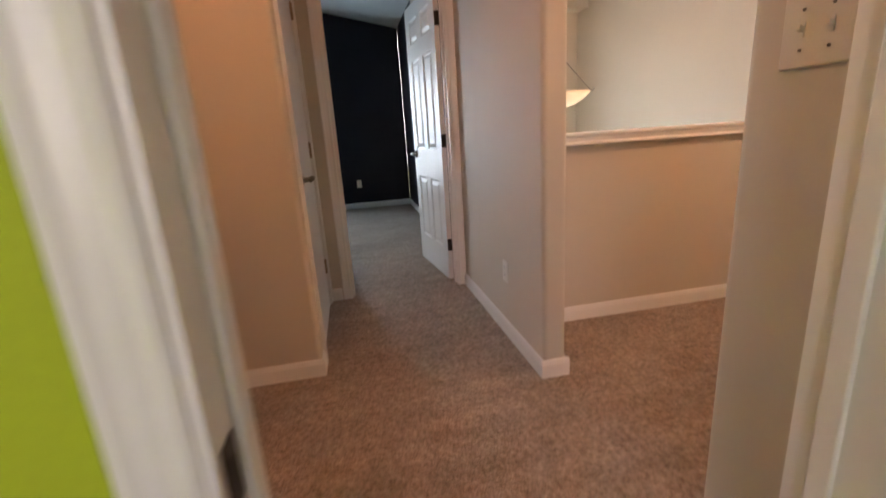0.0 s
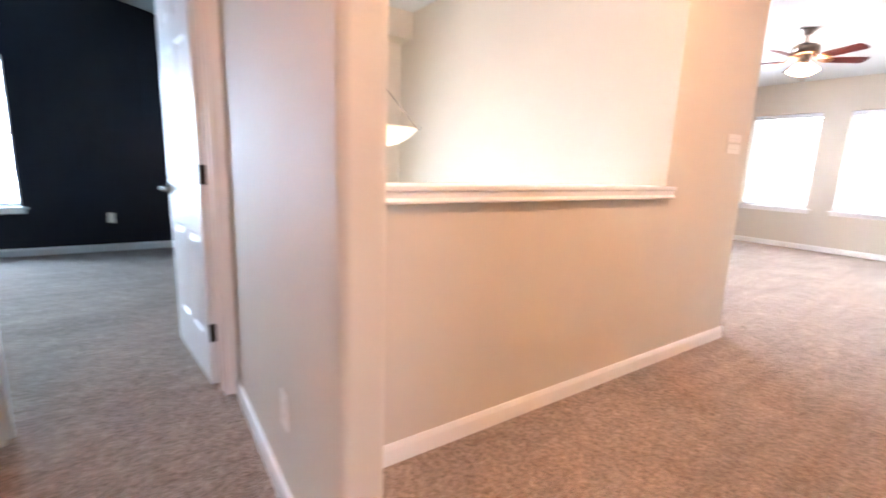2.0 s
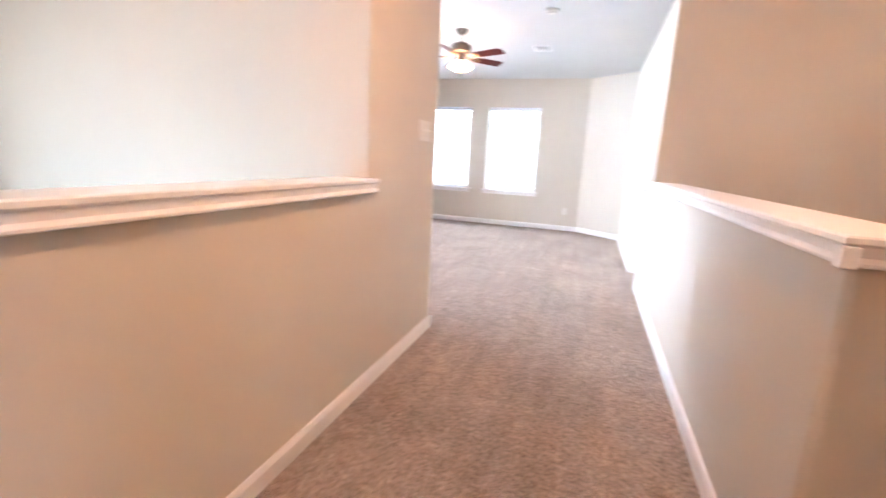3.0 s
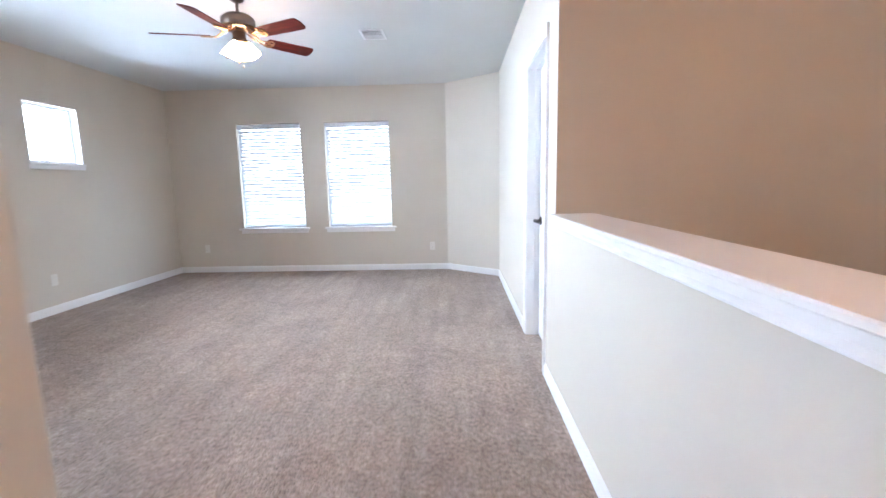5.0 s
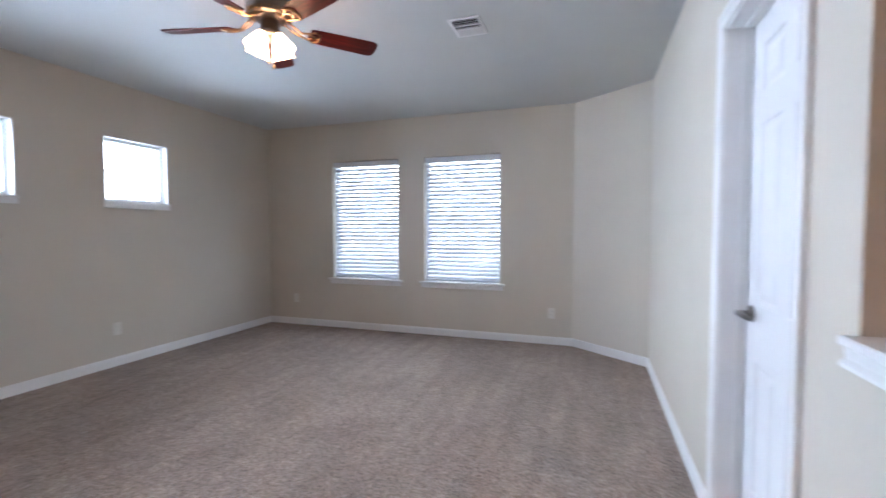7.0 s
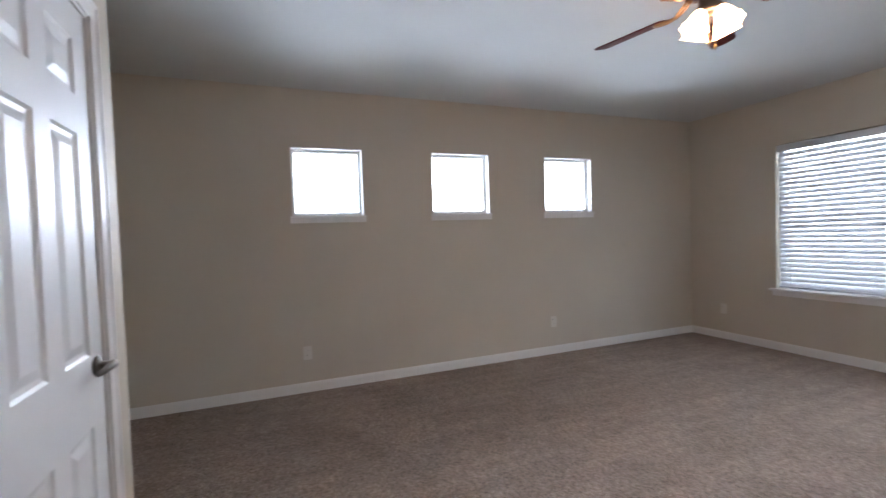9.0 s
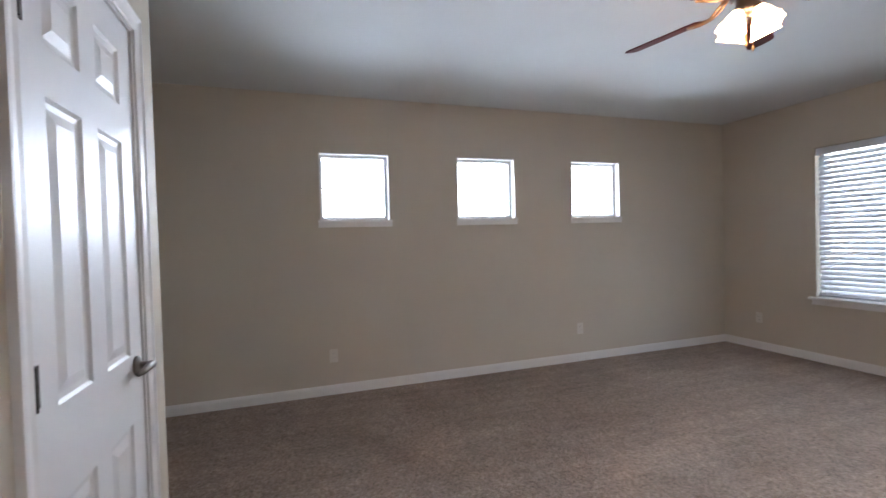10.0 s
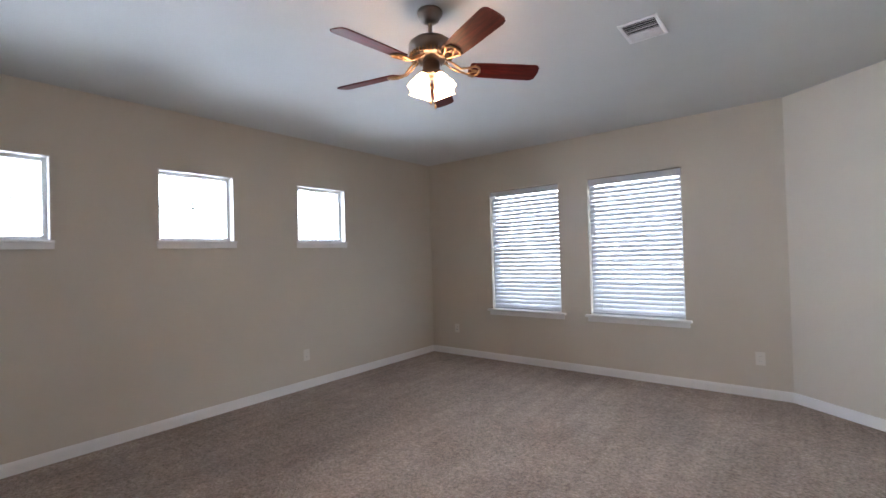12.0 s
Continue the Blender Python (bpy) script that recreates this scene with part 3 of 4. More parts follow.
def doorway(name, axis, near, far, o0, o1, top, label, casings=(1, 1), stop=None):
    """Jamb and casings of an opening in a wall whose faces are near and far; returns the thing."""
    ob = new(name)
    tagged(ob, label, "door", kind="structure")
    a, b = sorted((near, far))
    j = 0.016
    for u0, u1, z0, z1 in ((o0, o0 + j, 0, top), (o1 - j, o1, 0, top), (o0 + j, o1 - j, top - j, top)):
        bm = bmesh.new()
        if axis == "x":
            box(bm, a - 0.002, b + 0.002, u0, u1, z0, z1)
        else:
            box(bm, u0, u1, a - 0.002, b + 0.002, z0, z1)
        part("jamb", bm, M_TRIM, ob)
    if stop is not None:
        for u0, u1, z0, z1 in ((o0 + j, o0 + j + 0.011, 0, top - j), (o1 - j - 0.011, o1 - j, 0, top - j), (o0 + j + 0.011, o1 - j - 0.011, top - j - 0.011, top - j)):
            bm = bmesh.new()
            if axis == "x":
                box(bm, stop - 0.017, stop + 0.017, u0, u1, z0, z1)
            else:
                box(bm, u0, u1, stop - 0.017, stop + 0.017, z0, z1)
            soft(bm, 0.003)
            part("stop", bm, M_TRIM, ob)
    for on, face, way in ((casings[0], a, -1), (casings[1], b, 1)):
        if on:
            bm = bmesh.new()
            frame_prof(bm, axis, face, way, o0 + 0.006, o1 - 0.006, top - 0.006)
            part("casing", bm, M_TRIM, ob)
    return ob


# loft closet door: shut, hinges towards the corridor
d = doorway("door_closet", "y", 0.0, -0.115, DOOR_C[0], DOOR_C[1], 2.04, "closed white six-panel closet door with nickel lever", (0, 1), -0.065)
lf = leaf(d, DOOR_C[1] - DOOR_C[0] - 0.038, -1)
lf.matrix_basis = pose(DOOR_C[1] - 0.019, -0.0215, 0, 0, 0, 180)
# loft east door: shut, set at the far side of its frame
d = doorway("door_east", "x", EAST, EAST + T, DOOR_E[0], DOOR_E[1], 2.04, "closed white panel door deep in its white frame", (1, 1), EAST + 0.072)
lf = leaf(d, DOOR_E[1] - DOOR_E[0] - 0.038, -1)
lf.matrix_basis = pose(EAST + T - 0.019, DOOR_E[0] + 0.019, 0, 0, 0, 90)
# hall linen closet door: narrow, shut
d = doorway("door_linen", "y", HALL_S, HALL_S - T, DOOR_L[0], DOOR_L[1], 2.04, "closed narrow white linen closet door with lever", (0, 1), HALL_S - 0.062)
lf = leaf(d, DOOR_L[1] - DOOR_L[0] - 0.038, 1, columns=0, lever_z=0.90, hinge_metal=M_HINGE_TAN)
lf.matrix_basis = pose(DOOR_L[0] + 0.019, HALL_S - 0.0215, 0, 0, 0, 0)
# navy room door: standing open against the wall
d = doorway("door_navy", "x", -0.835, -0.95, DOOR_N[0], DOOR_N[1], 2.03, "open white six-panel door to the navy room", (1, 1), -0.895)
lf = leaf(d, 0.742, -1)
lf.matrix_basis = pose(-0.957, DOOR_N[1] - 0.036, 0, 0, 0, 186.5)
# doorway of the green room
d = doorway("doorway_green", "x", 1.66, 1.66 + T, DOOR_G[0], DOOR_G[1], 2.04, "open white doorway to the lime green room", (1, 1), 1.715)
bm = bmesh.new()
box(bm, 1.740, 1.776, DOOR_G[0] + 0.0165, DOOR_G[0] + 0.018, 0.745, 0.817)
box(bm, 1.752, 1.764, DOOR_G[0] + 0.0175, DOOR_G[0] + 0.019, 0.765, 0.797)
part("strike_plate", bm, M_HINGE, d, "worn dark strike plate")

# ---- windows ----


def window(name, axis, face, way, o0, o1, z0, z1, depth, label, sash="slide", sill=True, lined=False):
    """A vinyl window in a wall opening: frame, rails, panes and a projecting sill. way: +1/-1 from the face to the outside."""
    ob = new(name)
    tagged(ob, label, "window", kind="structure")

    def bx(bm, u0, u1, d0, d1, w0, w1):
        a, b = sorted((face + way * d0, face + way * d1))
        if axis == "x":
            box(bm, a, b, u0, u1, w0, w1)
        else:
            box(bm, u0, u1, a, b, w0, w1)

    fr = 0.034
    for u0, u1, w0, w1 in ((o0, o1, z0, z0 + fr), (o0, o1, z1 - fr, z1), (o0, o0 + fr, z0 + fr, z1 - fr), (o1 - fr, o1, z0 + fr, z1 - fr)):
        bm = bmesh.new()
        bx(bm, u0, u1, depth - 0.045, depth + 0.03, w0, w1)
        soft(bm, 0.003)
        part("window_frame", bm, M_VINYL, ob)
    if lined:
        for u0, u1, w0, w1 in ((o0, o0 + 0.008, z0 + 0.006, z1 - 0.008), (o1 - 0.008, o1, z0 + 0.006, z1 - 0.008), (o0, o1, z1 - 0.008, z1)):
            bm = bmesh.new()
            bx(bm, u0, u1, -0.004, depth - 0.045, w0, w1)
            part("reveal_board", bm, M_TRIM, ob)
    zm, um = (z0 + z1) / 2, (o0 + o1) / 2
    bars = [(o0 + fr, o1 - fr, zm - 0.012, zm + 0.012)] if sash == "hung" else [(o0 + fr, o1 - fr, zm - 0.006, zm + 0.006), (um - 0.006, um + 0.006, z0 + fr, zm - 0.006), (um - 0.006, um + 0.006, zm + 0.006, z1 - fr)]
    for u0, u1, w0, w1 in bars:
        bm = bmesh.new()
        bx(bm, u0, u1, depth - 0.008, depth + 0.012, w0, w1)
        part("glazing_bar", bm, M_VINYL, ob)
    bm = bmesh.new()
    bx(bm, o0 + fr, o1 - fr, depth + 0.016, depth + 0.020, z0 + fr, z1 - fr)
    part("pane", bm, M_GLASS, ob).visible_shadow = False
    if sill:
        bm = bmesh.new()
        bx(bm, o0 - 0.055, o1 + 0.055, -0.045, depth - 0.045, z0 - 0.022, z0 + 0.002) if sill == "wide" else bx(bm, o0 - 0.018, o1 + 0.018, -0.022, depth - 0.045, z0 - 0.014, z0 + 0.004)
        soft(bm, 0.005, 3)
        part("window_sill", bm, M_TRIM, ob)
        bm = bmesh.new()
        if sill == "wide":
            bx(bm, o0 - 0.035, o1 + 0.035, -0.014, 0.0, z0 - 0.072, z0 - 0.022)
        else:
            bx(bm, o0 - 0.016, o1 + 0.016, -0.012, 0.0, z0 - 0.058, z0 - 0.014)
        soft(bm, 0.004, 2)
        part("apron", bm, M_TRIM, ob)
    return ob


for i, (a, b) in enumerate(SMALL):
    window("window_%d" % (i + 1), "x", WEST, -1, a, b, 1.49, 2.07, 0.115, "small square white vinyl window high on the wall", lined=True)
for i, (a, b) in enumerate(TALL):
    window("window_%d" % (i + 4), "y", NORTH, 1, a, b, 0.63, 2.083, 0.125, "tall white vinyl window behind closed blinds", "hung", "wide")
window("window_6", "x", -3.0, -1, -2.16, -1.553, 1.157, 1.666, 0.12, "small white window high in the entry wall", sill="")
window("window_8", "x", -3.0, -1, -2.36, -1.36, -1.85, 0.05, 0.12, "tall white entry window on the floor below", "hung", "")
# added out of view, an opening for the green room's lamp
window("window_9", "x", 4.3, 1, -4.85, -3.75, 0.8, 2.0, 0.09, "white vinyl window added unseen to light the lime green room", "hung", "")
window("window_7", "x", -4.90, -1, -5.19, -4.285, 0.52, 2.02, 0.12, "white vinyl window in the navy wall", "hung", "wide")


def blind(x0, x1, y, z0, z1, tilt):
    """A horizontal slatted blind: headrail with valance, slats, ladder cords, bottom rail and wand."""
    ob = thing("window_blind", ((x0 + x1) / 2, y, z0), "white faux-wood slatted blind lowered over the window", "blind", "blinds on the tall windows")
    w = (x1 - x0) / 2
    h = z1 - z0
    bm = bmesh.new()
    box(bm, -w, w, -0.034, -0.024, h - 0.072, h - 0.004)
    soft(bm, 0.004, 2)
    part("valance", bm, M_SLAT, ob)
    box_part("headrail", (-w + 0.004, w - 0.004, -0.022, 0.026, h - 0.048, h - 0.002), M_VINYL, ob, 0.002)
    bm = bmesh.new()
    n = 6
    tops, lows = [], []
    for k in range(n + 1):
        u = -0.025 + 0.05 * k / n
        c = 0.0022 * (1 - (2 * k / n - 1) ** 2)
        for lst, dz in ((tops, 0.0013), (lows, -0.0013)):
            lst.append([bm.verts.new((sx, u, c + dz)) for sx in (-w + 0.006, w - 0.006)])
    for k in range(n):
        bm.faces.new((tops[k][0], tops[k][1], tops[k + 1][1], tops[k + 1][0]))
        bm.faces.new((lows[k][0], lows[k + 1][0], lows[k + 1][1], lows[k][1]))
    for e in (0, n):
        bm.faces.new((tops[e][0], lows[e][0], lows[e][1], tops[e][1]))
    for s in (0, 1):
        bm.faces.new([v[s] for v in tops] + [v[s] for v in lows[::-1]])
    me = mesh_of("slat", bm, M_SLAT)
    step = 0.0480
    count = int((h - 0.115) / step)
    for k in range(count + 1):
        s = new("slat", me)
        s.parent = ob
        s.matrix_basis = pose(random.uniform(-0.001, 0.001), 0, 0.045 + k * step, tilt + random.uniform(-0.5, 0.5), random.uniform(-0.06, 0.06), 0)
    box_part("bottom_rail", (-w + 0.006, w - 0.006, -0.024, 0.024, 0.006, 0.024), M_SLAT, ob, 0.004)
    for u in (-w + 0.11, w - 0.11):
        for v in (-0.021, 0.021):
            bm = bmesh.new()
            tube(bm, [(u, v, 0.02), (u, v, h - 0.04)], 0.0012, 6)
            part("ladder_cord", bm, M_SLAT, ob)
    bm = bmesh.new()
    tube(bm, [(-w + 0.06, -0.040, h - 0.06), (-w + 0.062, -0.041, h - 0.65)], 0.004, 8)
    part("wand", bm, M_VINYL, ob)
    return ob


for a, b in TALL:
    blind(a + 0.006, b - 0.006, NORTH + 0.040, 0.636, 2.080, 58)

# ---- ceiling fan ----


def ceiling_fan(x, y, turn):
    DROP = -0.026
    ob = thing("ceiling_fan", (x, y, CEIL), "bronze ceiling fan with five red-brown wooden blades and lit glass shades", "ceiling fan")
    bm = bmesh.new()
    lathe(bm, [(0, 0), (0.064, 0), (0.066, -0.008), (0.062, -0.022), (0.048, -0.040), (0.046, -0.048), (0.030, -0.058), (0.018, -0.062), (0, -0.062)], 36)
    part("canopy", bm, M_BRONZE, ob, smooth=True)
    bm = bmesh.new()
    lathe(bm, [(0.011, -0.055), (0.011, -0.14)], 16)
    lathe(bm, [(0, -0.098), (0.020, -0.098), (0.024, -0.108), (0.020, -0.118), (0, -0.118)], 20, (0, 0, DROP))
    part("downrod", bm, M_BRONZE, ob, smooth=True)
    bm = bmesh.new()
    lathe(bm, [(0, -0.110), (0.045, -0.112), (0.085, -0.122), (0.108, -0.140), (0.114, -0.150), (0.114, -0.186), (0.108, -0.192), (0.108, -0.200), (0.094, -0.214), (0.060, -0.226), (0, -0.228)], 48, (0, 0, DROP))
    part("motor_housing", bm, M_BRONZE, ob, smooth=True)
    bm = bmesh.new()
    for k in range(36):
        a = 2 * math.pi * k / 36
        vs = box(bm, 0.098, 0.112, -0.0028, 0.0028, -0.212 + DROP, -0.196 + DROP)
        bmesh.ops.rotate(bm, verts=vs, matrix=Matrix.Rotation(a, 3, "Z"))
    part("vent_band", bm, mat("antique_brass", (0.36, 0.23, 0.12), 0.3, 1.0, var=0.1, scale=20), ob)
    brass = bpy.data.materials["antique_brass"]
    bm = bmesh.new()
    lathe(bm, [(0, -0.226), (0.040, -0.228), (0.044, -0.240), (0.044, -0.276), (0.052, -0.284), (0.050, -0.300), (0.034, -0.314), (0.014, -0.322), (0, -0.324)], 32, (0, 0, DROP))
    part("light_kit_hub", bm, M_BRONZE, ob, smooth=True)
    # blade built once, then set round the hub
    zb = -0.262 + DROP
    bm = bmesh.new()
    out = [(0.20, -0.044), (0.205, -0.050), (0.30, -0.055), (0.535, -0.060), (0.553, -0.056), (0.566, -0.042), (0.570, 0.0), (0.566, 0.042), (0.553, 0.056), (0.535, 0.060), (0.30, 0.055), (0.205, 0.050), (0.20, 0.044), (0.192, 0.0)]
    slab(bm, out, -0.003, 0.003)
    blade_me = mesh_of("blade", bm, M_BLADE)
    bm = bmesh.new()
    for s in (-1, 1):
        tube(bm, [(0.075, 0.012 * s, 0.045), (0.11, 0.020 * s, 0.020), (0.15, 0.012 * s, -0.006), (0.19, 0.024 * s, -0.008), (0.222, 0.040 * s, -0.007), (0.245, 0.026 * s, -0.007), (0.252, 0.0, -0.007)], 0.0055, 8)
        tube(bm, [(0.19, 0.020 * s, -0.008), (0.215, 0.008 * s, -0.007), (0.25, 0.004 * s, -0.007)], 0.004, 8)
    for px, py in ((0.222, 0.040), (0.222, -0.040), (0.25, 0.0)):
        lathe(bm, [(0, -0.013), (0.007, -0.012), (0.008, -0.006), (0, -0.004)], 10, (px, py, 0))
    iron_me = mesh_of("blade_iron", bm, brass, True)
    for k in range(5):
        b = new("blade", blade_me)
        b.parent = ob
        b.matrix_basis = pose(0, 0, zb, 0, 0, turn + 72 * k) @ pose(0, 0, 0, -15, 0, 0)
        i = new("blade_iron", iron_me)
        i.parent = b
    # four tulip shades on short arms
    bm = bmesh.new()
    prof = [(0.017, 0.0), (0.022, -0.010), (0.030, -0.026), (0.037, -0.046), (0.042, -0.064), (0.049, -0.084), (0.055, -0.096)]
    segs = 40
    rings = []
    for idx, (r, z) in enumerate(prof):
        f = idx / (len(prof) - 1)
        rings.append([bm.verts.new(((r + 0.004 * f * f * math.cos(8 * 2 * math.pi * q / segs)) * math.cos(2 * math.pi * q / segs), (r + 0.004 * f * f * math.cos(8 * 2 * math.pi * q / segs)) * math.sin(2 * math.pi * q / segs), z)) for q in range(segs)])
    for a, b in zip(rings, rings[1:]):
        for q in range(segs):
            bm.faces.new((a[q], a[(q + 1) % segs], b[(q + 1) % segs], b[q]))
    shade_me = mesh_of("shade", bm, M_SHADE, True)
    bm = bmesh.new()
    tube(bm, [(0.026, 0, -0.296), (0.040, 0, -0.292), (0.048, 0, -0.302)], 0.009, 10)
    lathe(bm, [(0, -0.296), (0.022, -0.297), (0.024, -0.312), (0.0, -0.314)], 16, (0.050, 0, 0))
    arm_me = mesh_of("lamp_arm", bm, M_BRONZE, True)
    for k in range(4):
        a = new("lamp_arm", arm_me)
        a.parent = ob
        a.matrix_basis = pose(0, 0, DROP, 0, 0, 84 + 90 * k)
        s = new("shade", shade_me)
        s.parent = a
        s.matrix_basis = pose(0.050, 0, -0.306, 0, -26, 0)
        tagged(s, "frosted tulip glass shade glowing white")
    for px, ln in ((0.012, 0.13), (-0.018, 0.10)):
        bm = bmesh.new()
        tube(bm, [(px, 0.01, -0.345), (px, 0.01, -0.345 - ln)], 0.0012, 6)
        lathe(bm, [(0, 0), (0.005, -0.004), (0.006, -0.014), (0.003, -0.024), (0, -0.026)], 10, (px, 0.01, -0.345 - ln))
        part("pull_chain", bm, brass, ob)
    return ob


FAN = (-0.595, 2.360)
ceiling_fan(FAN[0], FAN[1], 49.0)

# ---- ceiling vent, smoke detector ----
# the shade between the louvres is put into this dark colour
M_VENTBACK = mat("vent_shade_dark", (0.035, 0.035, 0.038), 0.7)
vent = thing("ceiling_vent", (0.193, 3.290, CEIL), "white metal louvred air vent in the ceiling", "vent")
VX, VY, VF = 0.104, 0.130, 0.020
for dims in ((-VX, VX, -VY, VF - VY), (-VX, VX, VY - VF, VY), (-VX, VF - VX, VF - VY, VY - VF), (VX - VF, VX, VF - VY, VY - VF)):
    box_part("frame", (*dims, -0.009, 0), M_TRIM, vent, 0.002)
# flat dark sheet in place of the shaded opening
box_part("backing", (VF - VX, VX - VF, VF - VY, VY - VF, -0.0012, 0.0), M_VENTBACK, vent, 0)
for k in range(9):
    bm = bmesh.new()
    box(bm, VF - VX, VX - VF, -0.0075, 0.0075, -0.0006, 0.0006)
    part("slat", bm, M_TRIM, vent, at=pose(0, -0.098 + 0.0245 * k, -0.007, 38 if k < 5 else -38, 0, 0))
for k in (3, 6):
    box_part("crossbar", (VF - VX, VX - VF, -0.110 + 0.0245 * k - 0.004, -0.110 + 0.0245 * k + 0.004, -0.0105, -0.0085), M_TRIM, vent, 0)
det = thing("smoke_detector", (0.430, 1.860, CEIL), "round white smoke detector on the ceiling", "smoke detector")
bm = bmesh.new()
lathe(bm, [(0, 0), (0.062, 0), (0.064, -0.010), (0.058, -0.026), (0.040, -0.034), (0, -0.036)], 32)
part("cover", bm, M_PLATE, det, smooth=True)
bm = bmesh.new()
lathe(bm, [(0.044, -0.0335), (0.048, -0.0315), (0.047, -0.0300)], 32)
part("grille", bm, M_SLOT, det)

# ---- plates ----


def outlet(place, turn, label="white duplex outlet plate low on the wall"):
    """A duplex outlet plate; it faces local -y."""
    ob = thing("outlet", place, label, "outlet", "wall outlets", turn)
    box_part("plate", (-0.035, 0.035, -0.005, 0, -0.057, 0.057), M_PLATE, ob, 0.002)
    for s in (-1, 1):
        bm = bmesh.new()
        box(bm, -0.0165, 0.0165, -0.0065, -0.004, s * 0.020 - 0.014, s * 0.020 + 0.014)
        soft(bm, 0.001)
        sock = part("socket", bm, M_PLATE, ob)
        for u, hgt in ((-0.006, 0.004), (0.006, 0.0035)):
            box_part("slot", (u - 0.001, u + 0.001, -0.0070, -0.0060, s * 0.020 - hgt + 0.002, s * 0.020 + hgt + 0.002), M_SLOT, sock, 0)
    return ob


def switch(place, turn, gangs, label):
    ob = thing("light_switch", place, label, "switch", "", turn)
    w = 0.035 + 0.023 * (gangs - 1)
    box_part("plate", (-w, w, -0.006, 0, -0.057, 0.057), M_PLATE, ob, 0.0025)
    for g in range(gangs):
        u = 0.046 * (g - (gangs - 1) / 2)
        bm = bmesh.new()
        box(bm, u - 0.0045, u + 0.0045, -0.008, -0.004, -0.011, 0.011)
        vs = box(bm, u - 0.0035, u + 0.0035, -0.015, -0.006, -0.003, 0.004)
        for v in vs:
            if v.co.y < -0.012:
                v.co.z += 0.004
        part("toggle", bm, M_PLATE, ob)
        for z in (-0.030, 0.030):
            bm = bmesh.new()
            tube(bm, [(u, -0.0055, z), (u, -0.0072, z)], 0.0028, 10)
            part("screw", bm, M_NICKEL, ob)
    return ob


outlet((WEST, 0.792, 0.332), 90)
outlet((WEST, 3.29, 0.338), 90)
outlet((0.565, NORTH, 0.338), 0)
outlet((-2.70, NORTH, 0.345), 0)
outlet((0.04, HALL_N, 0.355), 0)
outlet((-4.90, -3.546, 0.38), 90, "white outlet plate on the navy wall")
switch((1.532, HALL_N, 1.200), 0, 2, "cream double toggle light switch on the wall")
switch((0.0, -0.218, 1.290), 90, 3, "white triple toggle light switch on the wall end")

# ---- built-in desk and wall cabinet in the nook ----
desk = thing("desk", (0.172, -4.96, 0), "built-in cherry wood desk with three drawers and tan top", "desk")
DW = 1.66 - 0.172
bm = bmesh.new()
box(bm, 0.002, DW - 0.002, 0.002, 0.670, 0.730, 0.768)
es = [e for e in bm.edges if all(abs(v.co.y - 0.670) < 1e-4 for v in e.verts) and abs(e.verts[0].co.z - e.verts[1].co.z) < 1e-4]
bmesh.ops.bevel(bm, geom=es, offset=0.012, segments=4, affect="EDGES", profile=0.5)
part("desktop", bm, M_DESKTOP, desk, "tan laminate desktop with rounded edge")
FY = 0.622   # front of the face frame
box_part("side_panel", (0.010, 0.028, 0.01, FY - 0.02, 0.10, 0.730), M_CHERRY, desk, 0.001)
box_part("side_panel", (0.442, 0.460, 0.01, FY - 0.02, 0.0, 0.730), M_CHERRY, desk, 0.001)
box_part("side_panel", (DW - 0.03, DW - 0.010, 0.01, FY - 0.02, 0.0, 0.730), M_CHERRY, desk, 0.001)
box_part("stile", (0.008, 0.036, FY - 0.02, FY, 0.09, 0.730), M_CHERRY, desk, 0.0015)
box_part("stile", (0.428, 0.470, FY - 0.02, FY, 0.0, 0.730), M_CHERRY, desk, 0.0015)
box_part("stile", (DW - 0.04, DW - 0.008, FY - 0.02, FY, 0.0, 0.730), M_CHERRY, desk, 0.0015)
box_part("rail", (0.036, 0.428, FY - 0.02, FY - 0.001, 0.700, 0.730), M_CHERRY, desk, 0.001)
box_part("rail", (0.470, DW - 0.04, FY - 0.02, FY - 0.001, 0.704, 0.730), M_CHERRY, desk, 0.001)
# near-black sheet that paints the shade in the gaps between drawers
box_part("gap_shade_sheet", (0.036, 0.428, FY - 0.030, FY - 0.021, 0.09, 0.70), M_SLOT, desk, 0)
box_part("toe_kick", (0.010, 0.442, FY - 0.075, FY - 0.060, 0.0, 0.09), M_TRIM, desk, 0.001)
for z0, z1 in ((0.576, 0.698), (0.318, 0.562), (0.095, 0.304)):
    bm = bmesh.new()
    box(bm, 0.040, 0.424, FY + 0.001, FY + 0.019, z0, z1)
    soft(bm, 0.005, 2)
    part("drawer", bm, M_CHERRY, desk, "plain cherry drawer front")
bm = bmesh.new()
box(bm, 0.480, DW - 0.05, FY + 0.001, FY + 0.019, 0.602, 0.700)
soft(bm, 0.005, 2)
part("drawer", bm, M_CHERRY, desk, "shallow pencil drawer over the knee space")
box_part("knee_back", (0.460, DW - 0.03, 0.010, 0.022, 0.0, 0.730), M_CHERRY, desk, 0)

cab = thing("wall_cabinet", (0.172, -4.96, 1.272), "cherry wood wall cabinet hung above the desk", "cabinet")
box_part("body", (0.003, DW - 0.004, 0.003, 0.430, 0, 0.86), M_CHERRY, cab, 0.002)
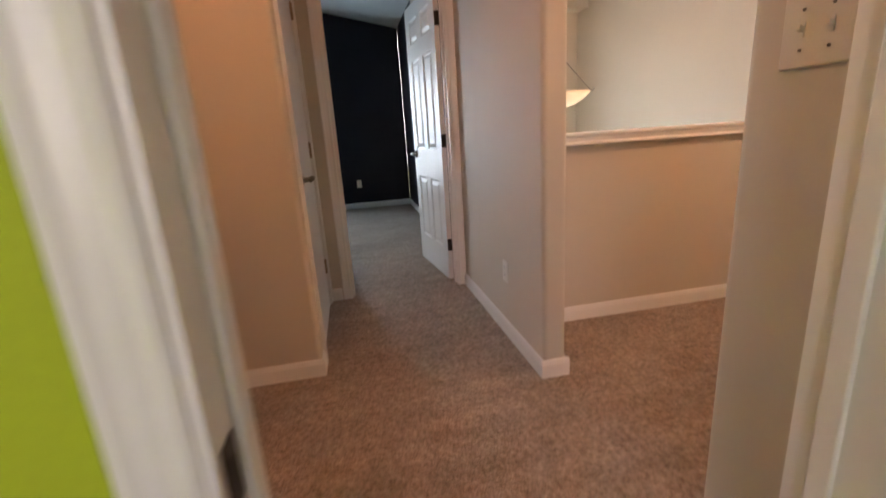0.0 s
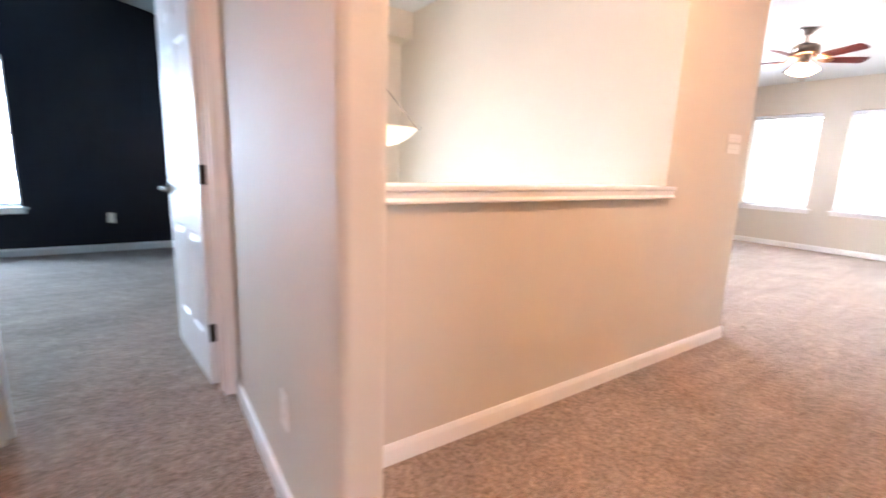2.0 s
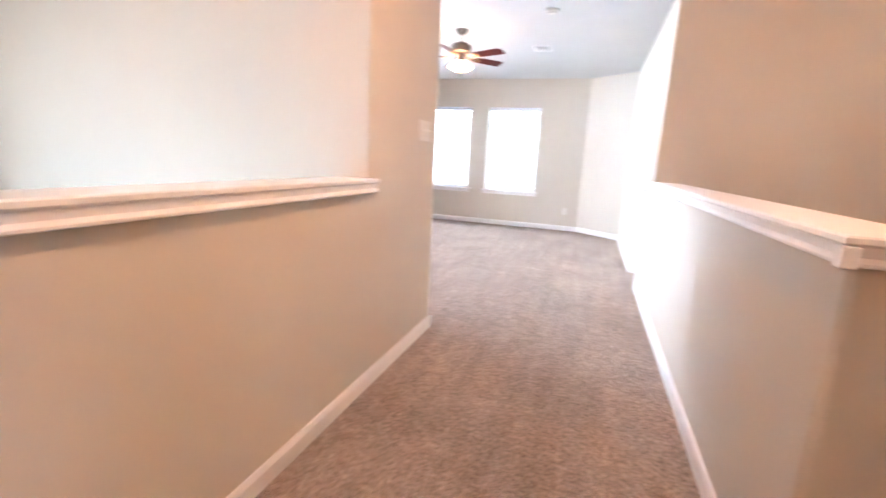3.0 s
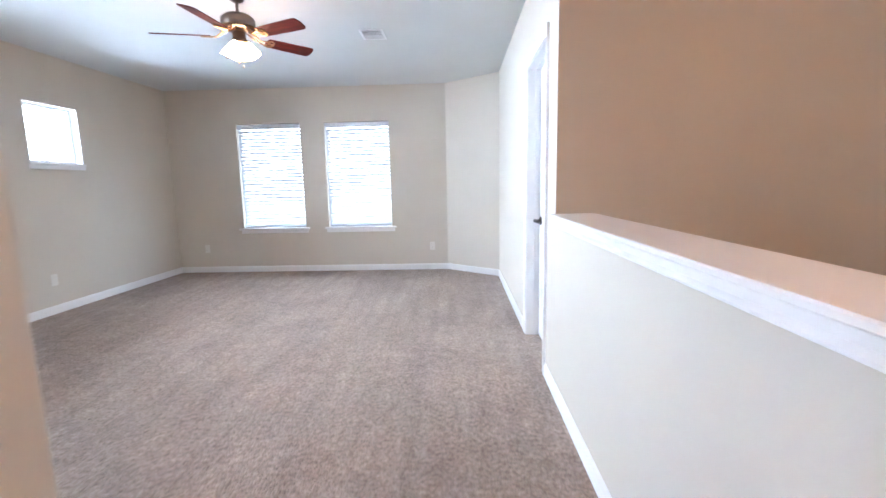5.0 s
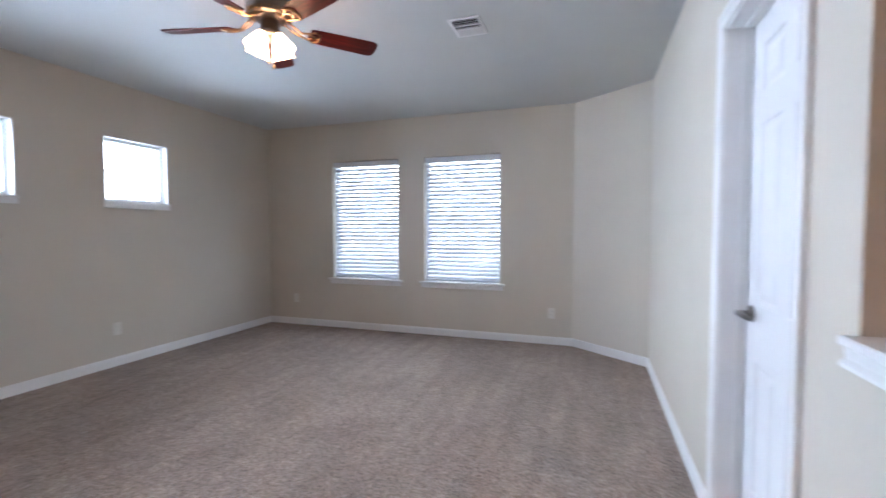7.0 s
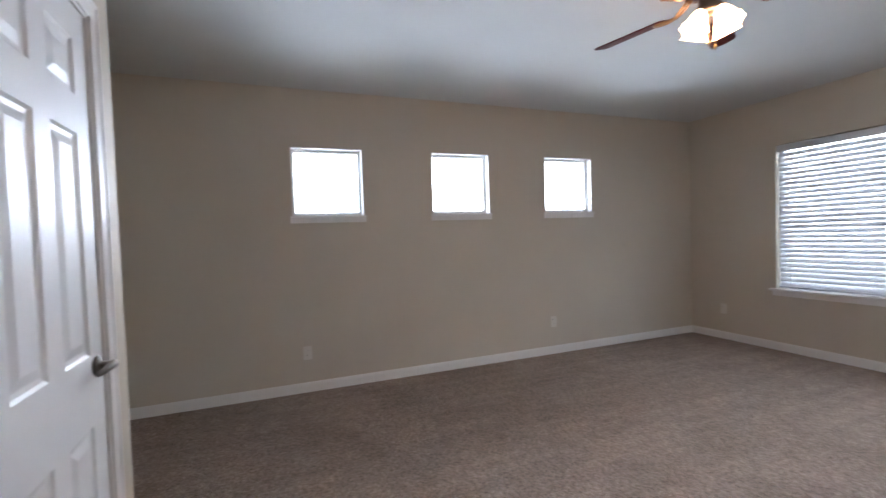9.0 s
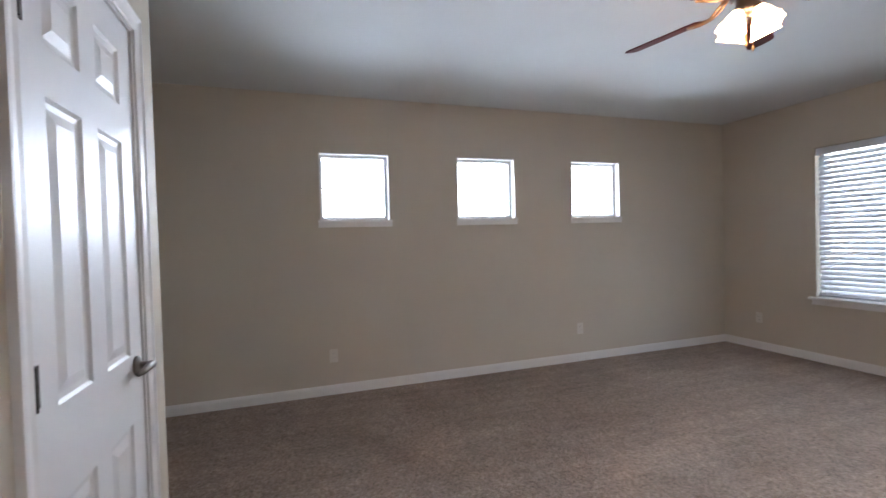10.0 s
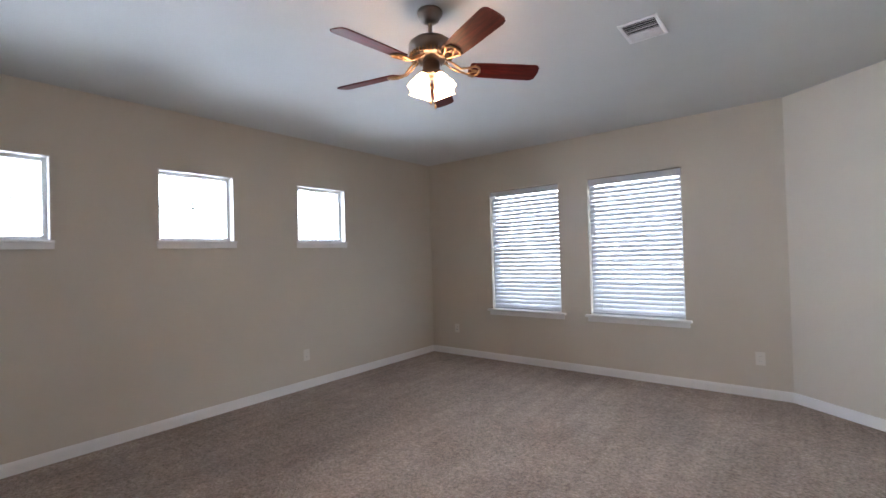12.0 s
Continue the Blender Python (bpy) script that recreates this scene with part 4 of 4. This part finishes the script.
for x0, x1 in ((0.012, 0.475), (0.481, 0.944), (0.950, DW - 0.012)):
    bm = bmesh.new()
    for q in ((x0, x1, 0.012, 0.075), (x0, x1, 0.785, 0.848), (x0, x0 + 0.06, 0.075, 0.785), (x1 - 0.06, x1, 0.075, 0.785)):
        box(bm, q[0], q[1], 0.432, 0.451, q[2], q[3])
    door = part("door", bm, M_CHERRY, cab)
    bm = bmesh.new()
    box(bm, x0 + 0.058, x1 - 0.058, 0.432, 0.443, 0.073, 0.787)
    part("panel", bm, M_CHERRY, door)

# ---- entry pendant ----
pend = thing("pendant_lamp", (-1.46, -1.86, CEIL), "amber glass bowl pendant hanging in the entry", "pendant lamp")
bm = bmesh.new()
lathe(bm, [(0, 0), (0.065, 0), (0.066, -0.012), (0.040, -0.030), (0.010, -0.034), (0, -0.034)], 28)
part("canopy", bm, M_NICKEL, pend, smooth=True)
BZ = 1.333 - CEIL
bm = bmesh.new()
tube(bm, [(0, 0, -0.03), (0, 0, BZ + 0.27)], 0.0045, 10)
lathe(bm, [(0, 0.0), (0.020, -0.006), (0.028, -0.024), (0.016, -0.04), (0, -0.042)], 20, (0, 0, BZ + 0.28))
part("stem", bm, M_NICKEL, pend, smooth=True)
bm = bmesh.new()
lathe(bm, [(0, -0.120), (0.05, -0.116), (0.11, -0.097), (0.17, -0.062), (0.21, -0.024), (0.228, 0.0), (0.222, 0.002), (0.20, -0.026), (0.16, -0.058), (0.10, -0.090), (0, -0.110)], 48, (0, 0, BZ))
part("bowl", bm, M_BOWL, pend, "amber alabaster glass bowl", smooth=True)
for k in range(3):
    a = radians(120 * k + 65)
    c, s = math.cos(a), math.sin(a)
    bm = bmesh.new()
    tube(bm, [(0.02 * c, 0.02 * s, BZ + 0.25), (0.228 * c, 0.228 * s, BZ + 0.004), (0.247 * c, 0.247 * s, BZ - 0.002), (0.258 * c, 0.258 * s, BZ + 0.012), (0.246 * c, 0.246 * s, BZ + 0.022)], 0.0032, 8)
    part("rod", bm, M_NICKEL, pend, smooth=True)

# ---- flush ceiling lamps over nook, landing and stairs ----
for x, y in ((1.10, -4.05), (1.12, -1.74), (2.45, -0.35)):
    lamp = thing("ceiling_lamp", (x, y, CEIL), "flush dome ceiling lamp with warm glass", "ceiling lamp", "flush ceiling lamps")
    bm = bmesh.new()
    lathe(bm, [(0, 0), (0.150, 0), (0.152, -0.012), (0.140, -0.022), (0, -0.022)], 36)
    part("base", bm, M_NICKEL, lamp, smooth=True)
    bm = bmesh.new()
    lathe(bm, [(0.138, -0.020), (0.130, -0.032), (0.12, -0.038)], 36)
    part("rim", bm, M_DOME, lamp, smooth=True)

# ---- stairs going down between the switch wall and the half wall ----
stairs = thing("staircase", (EAST, HALL_N + 0.105, 0), "carpeted stairs going down from the landing", "stairs", kind="structure")
rise, run = -LOW / 15, 0.25
for k in range(1, 9):
    bm = bmesh.new()
    box(bm, (k - 1) * run, k * run + 0.02, 0, -1.64 - (HALL_N + 0.105), -k * rise - 0.18, -k * rise)
    soft(bm, 0.012, 3)
    part("step", bm, M_CARPET, stairs)
